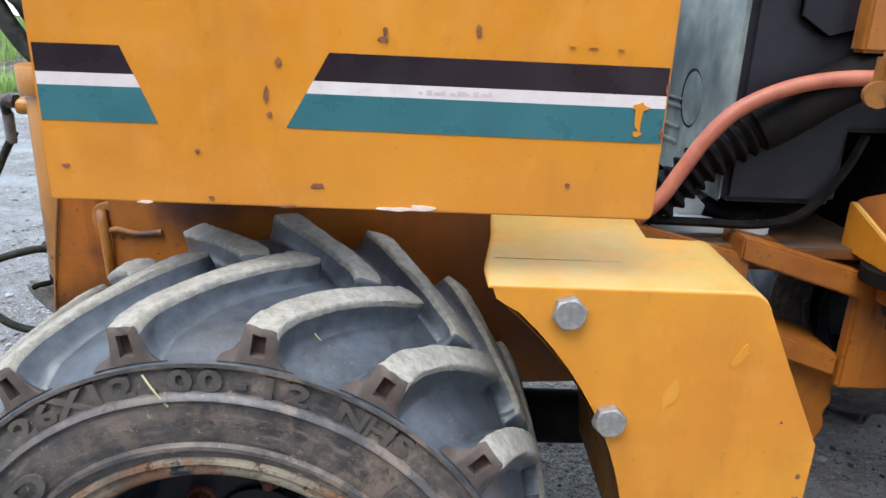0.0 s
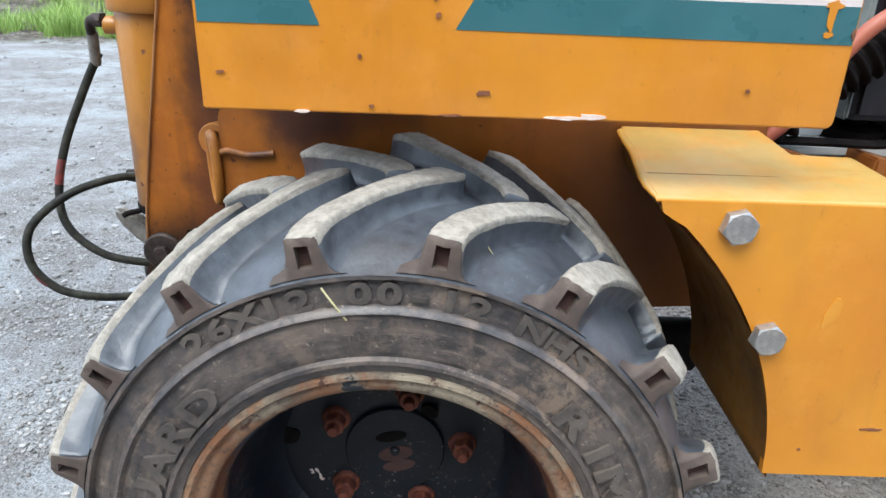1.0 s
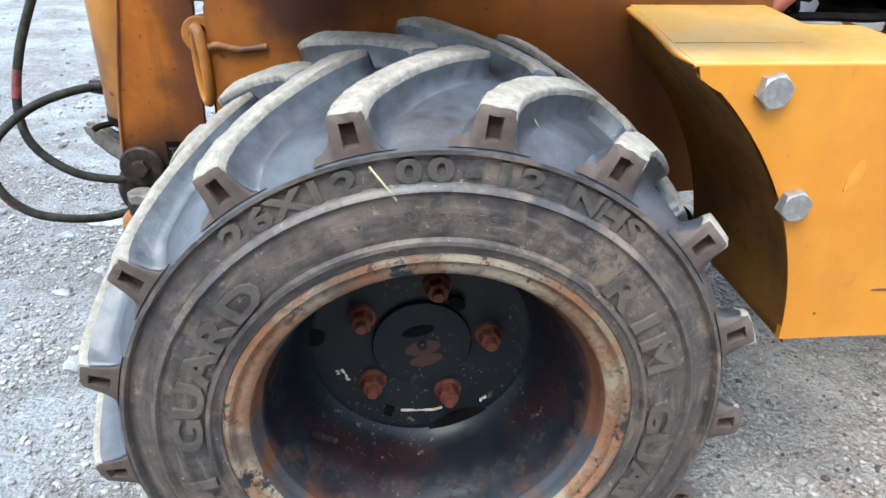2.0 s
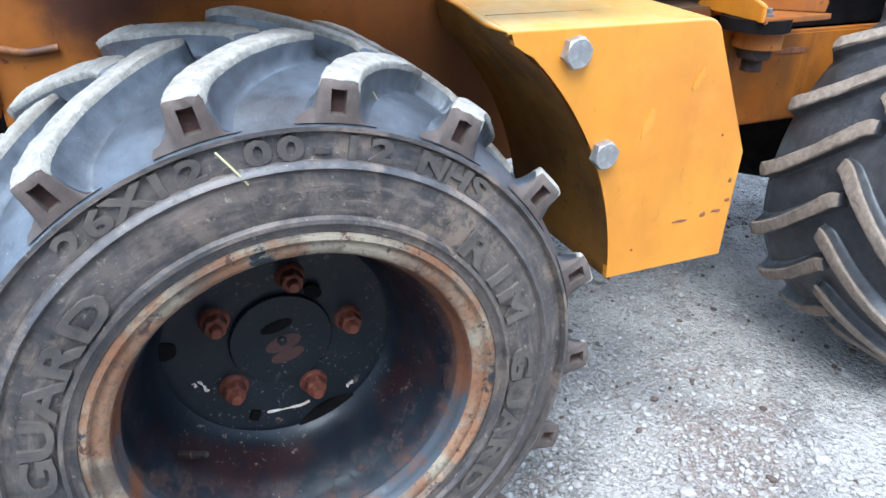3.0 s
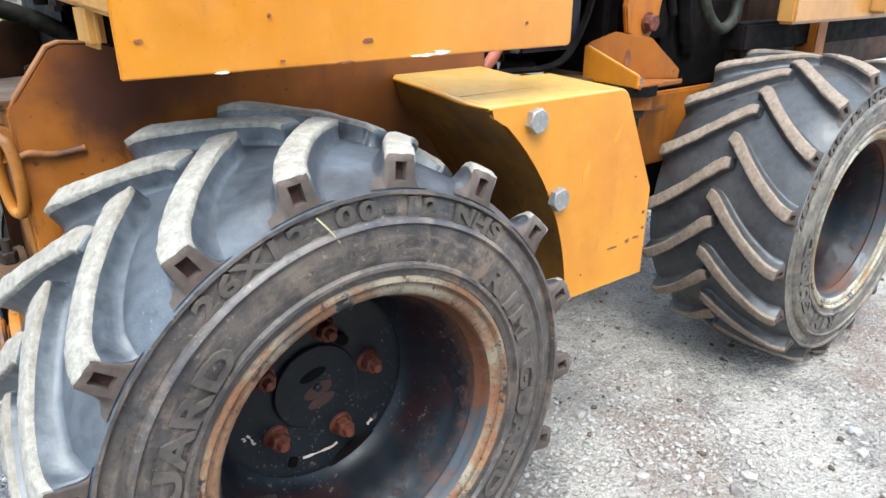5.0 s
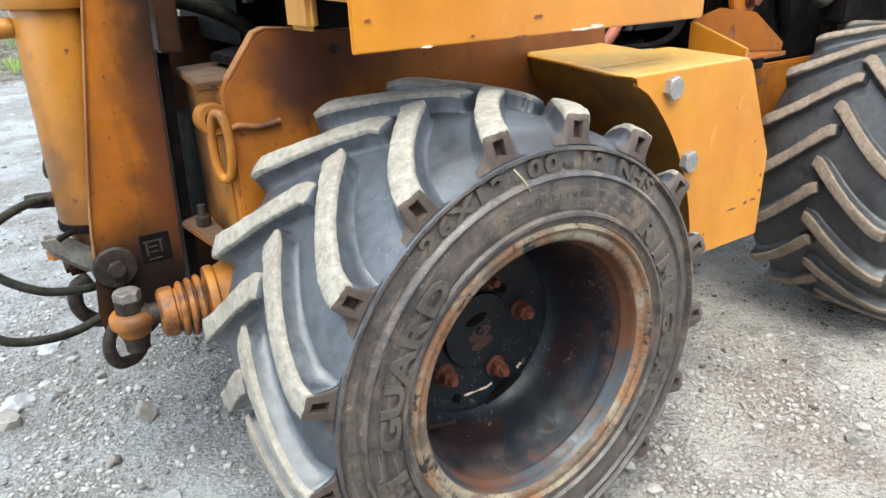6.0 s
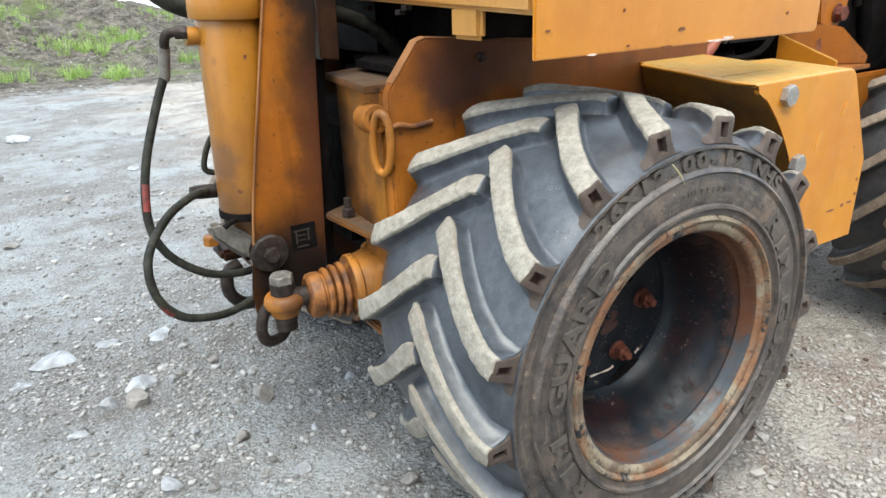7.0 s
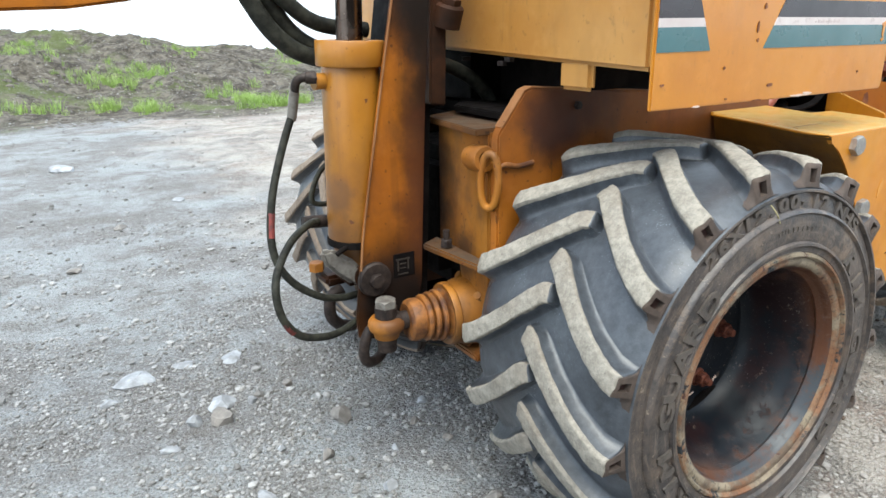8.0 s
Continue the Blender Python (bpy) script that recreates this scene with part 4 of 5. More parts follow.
    # scraped streaks that show bare metal
    for ph, r, w in ((193, 0.101, 0.05), (258, 0.098, 0.018), (262, 0.104, 0.006), (152, 0.112, 0.010)):
        pts = [around(r + 0.0012 * math.sin(k), ph + math.degrees(w / r) * (k / 8 - 0.5), 0) for k in range(9)]
        inner = [around(r - 0.0022 - 0.0008 * math.cos(2 * k), ph + math.degrees(w / r) * (k / 8 - 0.5), 0) for k in range(9)]
        part("scrape", prism([(p.x, p.z) for p in pts] + [(p.x, p.z) for p in inner[::-1]], -0.0075 if r < 0.105 else -0.0105, -0.004, "y", 0), M_CHIPW, rim)
    stem = joined(turned(spun([(0, 0), (0.0045, 0), (0.0045, 0.022), (0.0036, 0.023), (0.0036, 0.040), (0.003, 0.042), (0, 0.042)], 14), aim(around(0.146, 250, -0.06), around(-1, 250, -0.9))))
    part("valve_stem", stem, M_DARKBOLT, rim, "steel tyre valve", 35)
    return rim


rim = make_rim(tractor, M_LIP, "deep black steel wheel rim with rusty flange")
rim.matrix_basis = pose(0, 0, AXLE, 0, STAND, 0)
REAR_X, FAR_Y = 1.17, 0.86
rear_tyre = copy_thing(tyre, pose(REAR_X, -0.0116, AXLE, 0, -56, 0) @ Matrix.Diagonal((1, 0.92, 1, 1)))  # worn and a little narrower
rear_tyre.data = tyre.data.copy()
rear_tyre.data.materials[0], rear_tyre.data.materials[1] = M_TREAD2, M_SIDE2
for ob in rear_tyre.children:
    for old, fresh in ((LUG_OUT, LUG_OUT2), (LUG_IN, LUG_IN2)):
        if ob.data in old:
            ob.data = fresh[old.index(ob.data)]
rear_rim = make_rim(tractor, M_LIP2, "deep steel wheel rim with pale dusty flange")
rear_rim.matrix_basis = pose(REAR_X, 0.0, AXLE, 0, -56, 0)
far_tyre = make_tyre(tractor, 7, LUG_OUT2, LUG_IN2)
far_tyre.matrix_basis = pose(0, FAR_Y, AXLE)
far_rim = copy_thing(rim, pose(0, FAR_Y, AXLE, 0, 0, 180))
copy_thing(far_tyre, pose(REAR_X + 0.04, FAR_Y + 0.04, AXLE, 0, 25, 0))
copy_thing(far_rim, pose(REAR_X + 0.04, FAR_Y + 0.04, AXLE, 0, 25, 180))

# ---- bonnet and its side panel ----
P0, P1, PY, PZ = -0.168, 0.387, -0.036, 0.711
outline = [(P0, PZ), (P1 - 0.004, PZ - 0.001), (P1, PZ + 0.004), (P1, 0.985), (P0 - 0.002, 0.985)]
panel = part("side_panel", prism(outline, PY, PY + 0.006, "y", 0.0015), M_PANEL, tractor, "orange sheet side panel with teal, white and black stripes", 40)
bands = (("black_stripe", 0.8255, 0.8495, M_BLACKDECAL), ("white_stripe", 0.8145, 0.8255, M_WHITEDECAL), ("teal_stripe", 0.7840, 0.8145, M_TEAL))
for name, z0, z1, m_ in bands:
    # the stripes break at a V: left piece leans in, right piece leans out
    def lean_l(z):
        return -0.063 - (z - 0.784) * 0.42

    def lean_r(z):
        return 0.051 + (z - 0.784) * 0.60
    part(name, prism([(P0 + 0.0025, z0), (lean_l(z0), z0), (lean_l(z1), z1), (P0 + 0.0025, z1)], PY - 0.0007, PY + 0.002, "y", 0), m_, panel)
    part(name, prism([(lean_r(z0), z0), (P1 - 0.002, z0 - 0.0025), (P1 - 0.002, z1 - 0.0025), (lean_r(z1), z1)], PY - 0.0007, PY + 0.002, "y", 0), m_, panel)
flakes = [(0.077, 0.732, 0.016, 0.006, M_RUST), (-0.150, 0.7435, 0.009, 0.004, M_RUST), (0.034, 0.812, 0.006, 0.018, M_RUST), (0.0365, 0.795, 0.006, 0.006, M_RUST), (0.046, 0.840, 0.006, 0.009, M_RUST),
          (0.1365, 0.862, 0.012, 0.006, M_RUST), (0.138, 0.868, 0.005, 0.010, M_RUST), (0.218, 0.872, 0.006, 0.014, M_RUST), (0.173, 0.714, 0.030, 0.007, M_CHIPW), (0.150, 0.7125, 0.040, 0.004, M_CHIPW),
          (0.3625, 0.8035, 0.0085, 0.035, M_PANEL), (0.3630, 0.8130, 0.0165, 0.009, M_PANEL), (0.3620, 0.7890, 0.010, 0.007, M_PANEL), (0.305, 0.741, 0.005, 0.004, M_RUST), (-0.03, 0.760, 0.004, 0.005, M_RUST),
          (0.299, 0.8615, 0.006, 0.0007, M_RUST), (0.317, 0.8612, 0.010, 0.0008, M_RUST), (0.341, 0.8605, 0.009, 0.0009, M_RUST), (0.384, 0.79, 0.004, 0.012, M_RUST), (0.385, 0.83, 0.004, 0.014, M_RUST),
          (0.05, 0.712, 0.03, 0.003, M_RUST), (-0.08, 0.7118, 0.02, 0.003, M_CHIPW), (-0.02, 0.718, 0.006, 0.003, M_RUST)]
for i, (x, z, w, h, m_) in enumerate(flakes):
    part("paint_chip" if m_ is not M_RUST else "rust_spot", turned(blot(w, h, i + 11), Matrix.Translation((x, PY - 0.0005 - 0.00004 * i, z))), m_, panel)
for k in range(10):  # unreadable small print on the white stripe
    x = 0.168 + k * 0.0068
    part("print_bar", box(x, x + 0.003 + 0.002 * (k % 3), PY - 0.0010, PY + 0.002, 0.8168, 0.8195 + 0.0015 * (k % 2), 0), M_PRINT, panel)

bonnet = part("bonnet", prism([(-0.026, 0.760), (0.98, 0.795), (0.98, 0.97), (-0.026, 0.97)], -0.166, 0.10, "x", 0.006), M_HOOD, tractor, "pale yellow bonnet front, dusty")
part("mount_foot", box(-0.163, -0.148, 0.082, 0.150, 0.727, 0.771, 0.006), M_HOOD, bonnet, "yellow rubber-mount foot", 40)
# black block put in place of the foot's shaded hollow
part("mount_pad", box(-0.147, -0.02, 0.09, 0.144, 0.728, 0.772, 0.003), M_BLACK, bonnet, "black block for the shaded hollow of the foot")
for k, (y, z) in enumerate(((0.29, 0.775), (0.31, 0.768), (0.42, 0.772))):
    part("bolt", turned(bolt(0.009, 0.008), aim((-0.150, y, z - 0.006), (0, 0, -1))), M_DARKBOLT, bonnet)

# black filler boxes added for the darkness under the bonnet
part("engine_shroud", joined(box(-0.125, 0.36, 0.44, 0.80, 0.6845, 0.80, 0.004), box(-0.06, 0.36, 0.225, 0.44, 0.6845, 0.77, 0.004)), M_BLACK, tractor, "black filler standing for the dark space under the bonnet", 40)

# ---- mudguard box between the wheels ----
FY, FB, FOLD = -0.048, 0.205, 0.0036
CORNER = [(0.4840, 0.0), (0.4920, 0.0009), (0.4985, 0.0036), (0.5040, 0.0085), (0.5085, 0.0160)]  # rounded shoulder, and its drop


def guard_outline():
    arc = []
    for k in range(13):
        ph = radians(42.5 + (88.0 - 42.5) * k / 12)
        arc.append((0.398 * math.sin(ph), AXLE + 0.398 * math.cos(ph)))
    return arc[::-1] + [(0.2560, 0.6255), (0.2460, 0.6320), (0.2425, 0.6429)] + [(x, 0.6429 - drop) for x, drop in CORNER] + [(0.580, 0.482), (0.579, 0.338)]


def plate_edge(y):
    """Left edge of the top plate, where the skin rolls over."""
    return float(np.interp(y, (-0.048, 0.0, 0.1, 0.163, 0.2), (0.2400, 0.2425, 0.2560, 0.2590, 0.2630)))


def plate_height(y):
    return 0.6465 + 0.045 * max(0.0, y + 0.0365)


mudguard = part("mudguard", prism(guard_outline(), FY, FY + 0.008, "y", 0), M_FENDER, tractor, "orange steel mudguard box with two hex bolts", 40)
bay = [(plate_edge(y), y) for y in (FB - 0.006, 0.163, 0.14, 0.1, 0.06, 0.03, 0.0, FY + FOLD)]
top = prism(bay + [(0.4840, FY + FOLD), (0.4840, 0.095), (0.4270, 0.100), (0.4320, FB - 0.006)], 0.6400, 0.6465, "z", 0)
for v in top.verts:
    v.co.z += plate_height(v.co.y) - 0.6465
fold = bmesh.new()
ends = []
for x, drop in [(0.2395, 0.0), (0.30, 0.0), (0.37, 0.0)] + CORNER:
    outer = [(FY + FOLD - FOLD * math.cos(radians(a)), 0.6429 - drop + FOLD * math.sin(radians(a))) for a in range(0, 91, 15)]
    ends.append([fold.verts.new((x, y, z)) for y, z in outer + [(FY + FOLD, 0.6405 - drop), (FY + 0.0025, 0.6429 - drop)]])
for a, b in zip(ends, ends[1:]):
    n = len(a)
    for k in range(n):
        fold.faces.new((a[k], a[(k + 1) % n], b[(k + 1) % n], b[k]))
fold.faces.new(ends[0]), fold.faces.new(ends[-1][::-1])
part("folded_edge", fold, M_FENDER, mudguard, "", 50)
part("top_plate", top, M_FENDER, mudguard, "dusty yellow top plate")
# curved inner skin round the wheel, with a broad rolled edge at the top
bm = bmesh.new()
rows = []
turn_in = [(FY + FOLD - FOLD * math.cos(radians(a)), (1 - math.sin(radians(a))) * FOLD) for a in (0, 25, 50, 75)]
for y, drop in turn_in + [(FY + FOLD + (FB - 0.018 - FY) * j / 12, 0.0) for j in range(0, 13)]:
    xe, zt = plate_edge(y), plate_height(y) - 0.0002 - drop
    size = float(np.interp(y, (-0.048, 0.0, 0.06), (0.12, 0.30, 0.30)))
    xe += drop * 0.3
    pts = [(xe + 0.004, zt)] + [(xe + a_ * size, min(zt, zt - b_ * size + drop * 0.5)) for a_, b_ in ((-0.007, 0.0008), (-0.015, 0.0036), (-0.021, 0.0085), (-0.0225, 0.0140), (-0.018, 0.0205), (-0.008, 0.0275))]
    first = math.asin((xe + 0.010) / 0.394)
    for k in range(22):
        ph = first + (radians(88) - first) * k / 21
        rr = 0.394 + 0.004 * k / 21
        pts.append((rr * math.sin(ph), AXLE + rr * math.cos(ph)))
    rows.append([bm.verts.new((x, y, z)) for x, z in pts] + [bm.verts.new((x + 0.006, y, z - 0.006)) for x, z in pts[::-1]])
for a, b in zip(rows, rows[1:]):
    n = len(a)
    for k in range(n):
        f = bm.faces.new((a[k], a[(k + 1) % n], b[(k + 1) % n], b[k]))
        # rolled edge keeps the lit guard paint, the rest is shade-darkened
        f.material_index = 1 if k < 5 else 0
part("inner_skin", bm, [M_SKIN, M_FENDER], mudguard, "curved inner skin, grimy and darkened for shade", 60)
rear_skin = prism([(x, 0.6465 - drop) for x, drop in CORNER] + [(0.580, 0.482), (0.579, 0.338), (0.571, 0.338), (0.572, 0.480), (0.5015, 0.6250), (0.4970, 0.6320), (0.4840, 0.6400)], FY + FOLD, 0.098, "y", 0)
for v in rear_skin.verts:
    if v.co.z > 0.6:
        v.co.z += plate_height(v.co.y) - plate_height(FY + FOLD)
part("rear_skin", rear_skin, M_FENDER, mudguard, "", 40)
part("weld_bead", tube([(0.2475, 0.0214, 0.6491), (0.27, 0.0214, 0.6491), (0.31, 0.0212, 0.6491), (0.38, 0.0210, 0.6489)], 0.0006, 6, 6), M_SKIN, mudguard)
part("seam", tube([(0.42, 0.0250, plate_height(0.025) - 0.0001), (0.44, 0.031, plate_height(0.031) - 0.0001), (0.468, 0.0373, plate_height(0.0373) - 0.0001)], 0.0004, 3, 6), M_BRACKET, mudguard)
for x, z in ((0.3155, 0.6215), (0.3660, 0.5065)):
    b = part("hex_bolt", bolt(0.0172, 0.011, 0.0), M_BOLT, mudguard, "weathered zinc hex bolt", 35)
    b.matrix_basis = Matrix.Translation((x, FY, z)) @ FRONT @ Matrix.Rotation(0.25, 4, "Z")
for i, (x, z, w, h, m_) in enumerate([(0.556, 0.405, 0.022, 0.005, M_RUST), (0.572, 0.418, 0.010, 0.006, M_RUST), (0.569, 0.445, 0.006, 0.008, M_RUST), (0.430, 0.372, 0.004, 0.004, M_RUST), (0.54, 0.508, 0.003, 0.003, M_RUST),
                                      (0.487, 0.580, 0.012, 0.032, M_TOUCH), (0.424, 0.535, 0.017, 0.038, M_TOUCH), (0.5, 0.4, 0.03, 0.004, M_RUST), (0.535, 0.4035, 0.012, 0.008, M_RUST)]):
    part("rust_spot" if m_ is M_RUST else "touch_up", turned(blot(w, h, i + 50), Matrix.Translation((x, FY - 0.0001, z)) @ Matrix.Rotation(0.0 if m_ is M_RUST else 0.42, 4, "Y")), m_, mudguard)

# ---- front frame ----
side = [(-0.236, 0.235), (-0.236, 0.655), (-0.228, 0.668), (-0.186, 0.722), (-0.172, 0.727), (0.10, 0.706), (0.442, 0.700), (0.446, 0.640), (0.60, 0.60), (0.60, 0.45), (0.42, 0.412), (0.30, 0.405), (0.235, 0.34), (0.22, 0.235)]
frame_side = part("frame_plate", prism(side, 0.200, 0.222, "y", 0.003), M_FRAME, tractor, "scorched orange frame side plate", 40)
part("worn_edge", prism([(-0.2285, 0.6692), (-0.1865, 0.7232), (-0.1722, 0.7283), (0.10, 0.7074), (0.10, 0.7056), (-0.1718, 0.7264), (-0.1853, 0.7214), (-0.2270, 0.6676)], 0.2015, 0.2205, "y", 0.0), M_EDGE, frame_side, "dusty ochre upper edge")
# far twin of the side plate, only given a near-black colour
part("frame_plate", prism(side, 0.672, 0.690, "y", 0.003), M_GREASE, tractor, "near-black far frame side plate")
# deck coloured black to paint the shade below the bonnet
part("top_flange", prism([(-0.19, 0.2205), (0.44, 0.2205), (0.44, 0.69), (0.05, 0.69), (-0.19, 0.40)], 0.672, 0.684, "z", 0.002), M_BLACK, tractor, "frame deck blackened for the shade under the bonnet")
front = part("front_plate", joined(box(-0.238, -0.222, 0.2225, 0.378, 0.437, 0.662, 0.003), prism([(0.2225, 0.437), (0.318, 0.437), (0.305, 0.375), (0.29, 0.345), (0.2225, 0.345)], -0.237, -0.223, "x", 0.002)), M_CAST, tractor, "yellow front frame plate with shackle")
shelf = [(-0.262, 0.224), (-0.252, 0.300), (-0.240, 0.420), (-0.10, 0.480), (-0.13, 0.330), (-0.224, 0.2235)]
part("top_shelf", prism(shelf, 0.6555, 0.666, "z", 0.0015), M_SHELF, front, "grimy steel shelf")
part("lower_shelf", prism([(-0.268, 0.190), (-0.246, 0.2), (-0.239, 0.385), (-0.285, 0.36), (-0.282, 0.33)], 0.437, 0.449, "z", 0.003), M_SHELF, front, "brown oily shelf")
part("stud", turned(joined(bolt(0.011, 0.014), spun([(0.006, 0.01), (0.006, 0.03), (0, 0.03)], 12)), Matrix.Translation((-0.262, 0.315, 0.451))), M_DARKBOLT, front)
part("boss", turned(spun([(0.0, -0.002), (0.012, 0), (0.019, 0.005), (0.021, 0.013), (0.0215, 0.050), (0.0195, 0.054), (0.012, 0.054), (0.011, 0.046), (0.0, 0.046)], 28), aim((-0.243, 0.270, 0.615), (-0.1, -1, 0.08))), M_CAST, front, "yellow pin boss", 40)


def ring_link(centre, tall, wide, wire, tilt):
    pts = []
    for k in range(25):
        a = 2 * math.pi * k / 24
        pts.append(Vector((wide / 2 * math.copysign(abs(math.cos(a)) ** 0.8, math.cos(a)), 0, tall / 2 * math.sin(a))))
    bm_ = tube(pts, wire, 3, 10)
    return turned(bm_, Matrix.Translation(centre) @ tilt)


part("shackle", ring_link((-0.247, 0.208, 0.585), 0.088, 0.031, 0.0064, Euler((0.04, 0.06, radians(-62))).to_matrix().to_4x4()), M_CAST, front, "rusty orange shackle link", 50)
part("rod", tube([(-0.234, 0.197, 0.609), (-0.222, 0.196, 0.611), (-0.20, 0.197, 0.606), (-0.168, 0.198, 0.609)], 0.0044, 6, 8), M_BOOT, frame_side, "bent weld rod", 50)
part("bolt", turned(bolt(0.0070, 0.007), aim((-0.078, 0.1995, 0.693), (0, -1, 0))), M_DARKBOLT, frame_side)

# ---- axle housing, boot and steering joint ----
axle = part("axle_housing", joined(
    turned(spun([(0, 0.002), (0.050, 0.002), (0.055, 0.0), (0.057, 0.004), (0.057, 0.012), (0.054, 0.015), (0.060, 0.030), (0.064, 0.055), (0.062, 0.085), (0.066, 0.11), (0.066, 0.20), (0, 0.20)], 36), aim((-0.279, 0.302, 0.331), (1, -0.12, 0.0))),
    box(-0.252, -0.15, 0.235, 0.31, 0.255, 0.267, 0.003)), M_CAST, tractor, "yellow cast axle housing", 40)
for k in range(6):
    a = k * math.pi / 3 + 0.3
    part("bolt", turned(bolt(0.008, 0.008), aim((-0.236, 0.298 + 0.061 * math.cos(a), 0.331 + 0.061 * math.sin(a)), (-1, math.cos(a), math.sin(a)))), M_CAST, axle)
prof = [(0.0, 0.0), (0.030, 0.0), (0.036, 0.004), (0.038, 0.012), (0.0375, 0.022), (0.033, 0.0245), (0.033, 0.0275)]
for k in range(3):
    prof += [(0.0385 + 0.0025 * k, 0.0285 + k * 0.013), (0.0415 + 0.0025 * k, 0.0315 + k * 0.013), (0.0415 + 0.0025 * k, 0.0350 + k * 0.013), (0.0385 + 0.0025 * k, 0.0380 + k * 0.013), (0.0300 + 0.002 * k, 0.0390 + k * 0.013), (0.0300 + 0.002 * k, 0.0405 + k * 0.013)]
prof += [(0.046, 0.072), (0.046, 0.08), (0, 0.08)]
part("boot", turned(spun(prof, 32), aim((-0.350, 0.309, 0.3325), (1, -0.10, -0.01))), M_BOOT, axle, "rusty orange ribbed rubber boot", 30)
part("tie_rod", turned(joined(spun([(0, 0), (0.016, 0), (0.016, 0.05), (0, 0.05)], 18), hex_head(0.021, 0.022)), aim((-0.385, 0.311, 0.336), (1, -0.10, 0))), M_DARKBOLT, axle, "", 35)
joint = part("ball_joint", turned(spun([(0, -0.026), (0.018, -0.026), (0.022, -0.022), (0.024, -0.014), (0.030, -0.008), (0.032, -0.001), (0.031, 0.007), (0.027, 0.012), (0.0225, 0.014), (0, 0.014)], 28), Matrix.Translation((-0.3865, 0.313, 0.334))), M_CAST, axle, "yellow steering ball joint", 40)
part("stub", turned(spun([(0.0, 0.286), (0.017, 0.286), (0.017, 0.300), (0.021, 0.312), (0.021, 0.330), (0.0195, 0.352), (0.0195, 0.367), (0, 0.367)], 20), Matrix.Translation((-0.3865, 0.313, 0.0))), M_DARKBOLT, axle, "", 35)
part("hex_bolt", turned(bolt(0.0195, 0.016, 0.0), Matrix.Translation((-0.3865, 0.313, 0.364))), M_DULL, axle, "weathered hex bolt of the ball joint", 35)
part("shackle", ring_link((-0.398, 0.338, 0.290), 0.070, 0.055, 0.0095, Euler((0.1, 0.1, radians(20))).to_matrix().to_4x4()), M_DARKBOLT, axle, "oily steel tow shackle", 50)

# ---- lifting mast with hydraulic ram ----
plate = [(-0.421, 0.300), (-0.424, 0.340), (-0.402, 0.505), (-0.357, 0.750), (-0.336, 0.862), (-0.282, 1.16), (-0.210, 1.16), (-0.268, 0.86), (-0.279, 0.68), (-0.293, 0.38), (-0.306, 0.330), (-0.36, 0.285)]
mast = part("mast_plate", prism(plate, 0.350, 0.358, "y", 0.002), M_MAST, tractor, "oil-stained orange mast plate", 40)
# paler strip paints wear and the light caught by the plate edge
part("edge_strip", tube([(-0.4125, 0.3480, 0.425), (-0.402, 0.3480, 0.505), (-0.357, 0.3480, 0.750), (-0.336, 0.3480, 0.862), (-0.284, 0.3480, 1.15)], 0.0020, 4, 8), M_EDGE, mast, "worn edge, paled where it catches light")
# web painted black so the gap beside the mast reads as shade
part("mast_web", prism([(-0.285, 0.32), (-0.270, 0.32), (-0.255, 0.68), (-0.19, 1.15), (-0.205, 1.15), (-0.272, 0.68)], 0.3735, 0.60, "y", 0.002), M_BLACK, tractor, "mast web blackened for the dark gap beside it")
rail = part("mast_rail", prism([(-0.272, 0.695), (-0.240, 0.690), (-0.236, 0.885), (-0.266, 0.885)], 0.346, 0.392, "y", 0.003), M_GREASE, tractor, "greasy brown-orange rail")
part("pin_head", turned(joined(spun([(0, -0.02), (0.024, -0.02), (0.024, 0.012), (0.020, 0.016), (0, 0.016)], 24), turned(bolt(0.017, 0.010), Matrix.Translation((0, 0, 0.016)))), aim((-0.235, 0.345, 0.838), (0.1, -0.3, 1))), M_GREASE, rail, "", 35)
part("pin_washer", turned(joined(spun([(0, 0), (0.031, 0), (0.031, 0.006), (0.028, 0.009), (0, 0.009)], 32), turned(bolt(0.0135, 0.010), Matrix.Translation((0, 0, 0.009)))), aim((-0.3885, 0.350, 0.4055), (0, -1, 0))), M_DARKBOLT, mast, "oily pivot washer with bolt", 35)
sticker = part("sticker", box(-0.350, -0.308, 0.3488, 0.352, 0.398, 0.442, 0.0005), M_BLACK, mast, "small dark square sticker with plain marks")
for x0, x1, z0, z1 in ((-0.346, -0.318, 0.430, 0.433), (-0.343, -0.340, 0.410, 0.430), (-0.323, -0.320, 0.412, 0.430), (-0.338, -0.326, 0.414, 0.416), (-0.338, -0.326, 0.422, 0.424), (-0.342, -0.322, 0.403, 0.405)):
    part("mark_bar", box(x0, x1, 0.3480, 0.3500, z0, z1, 0), M_STAMP, sticker)

CX, CY = -0.3935, 0.408


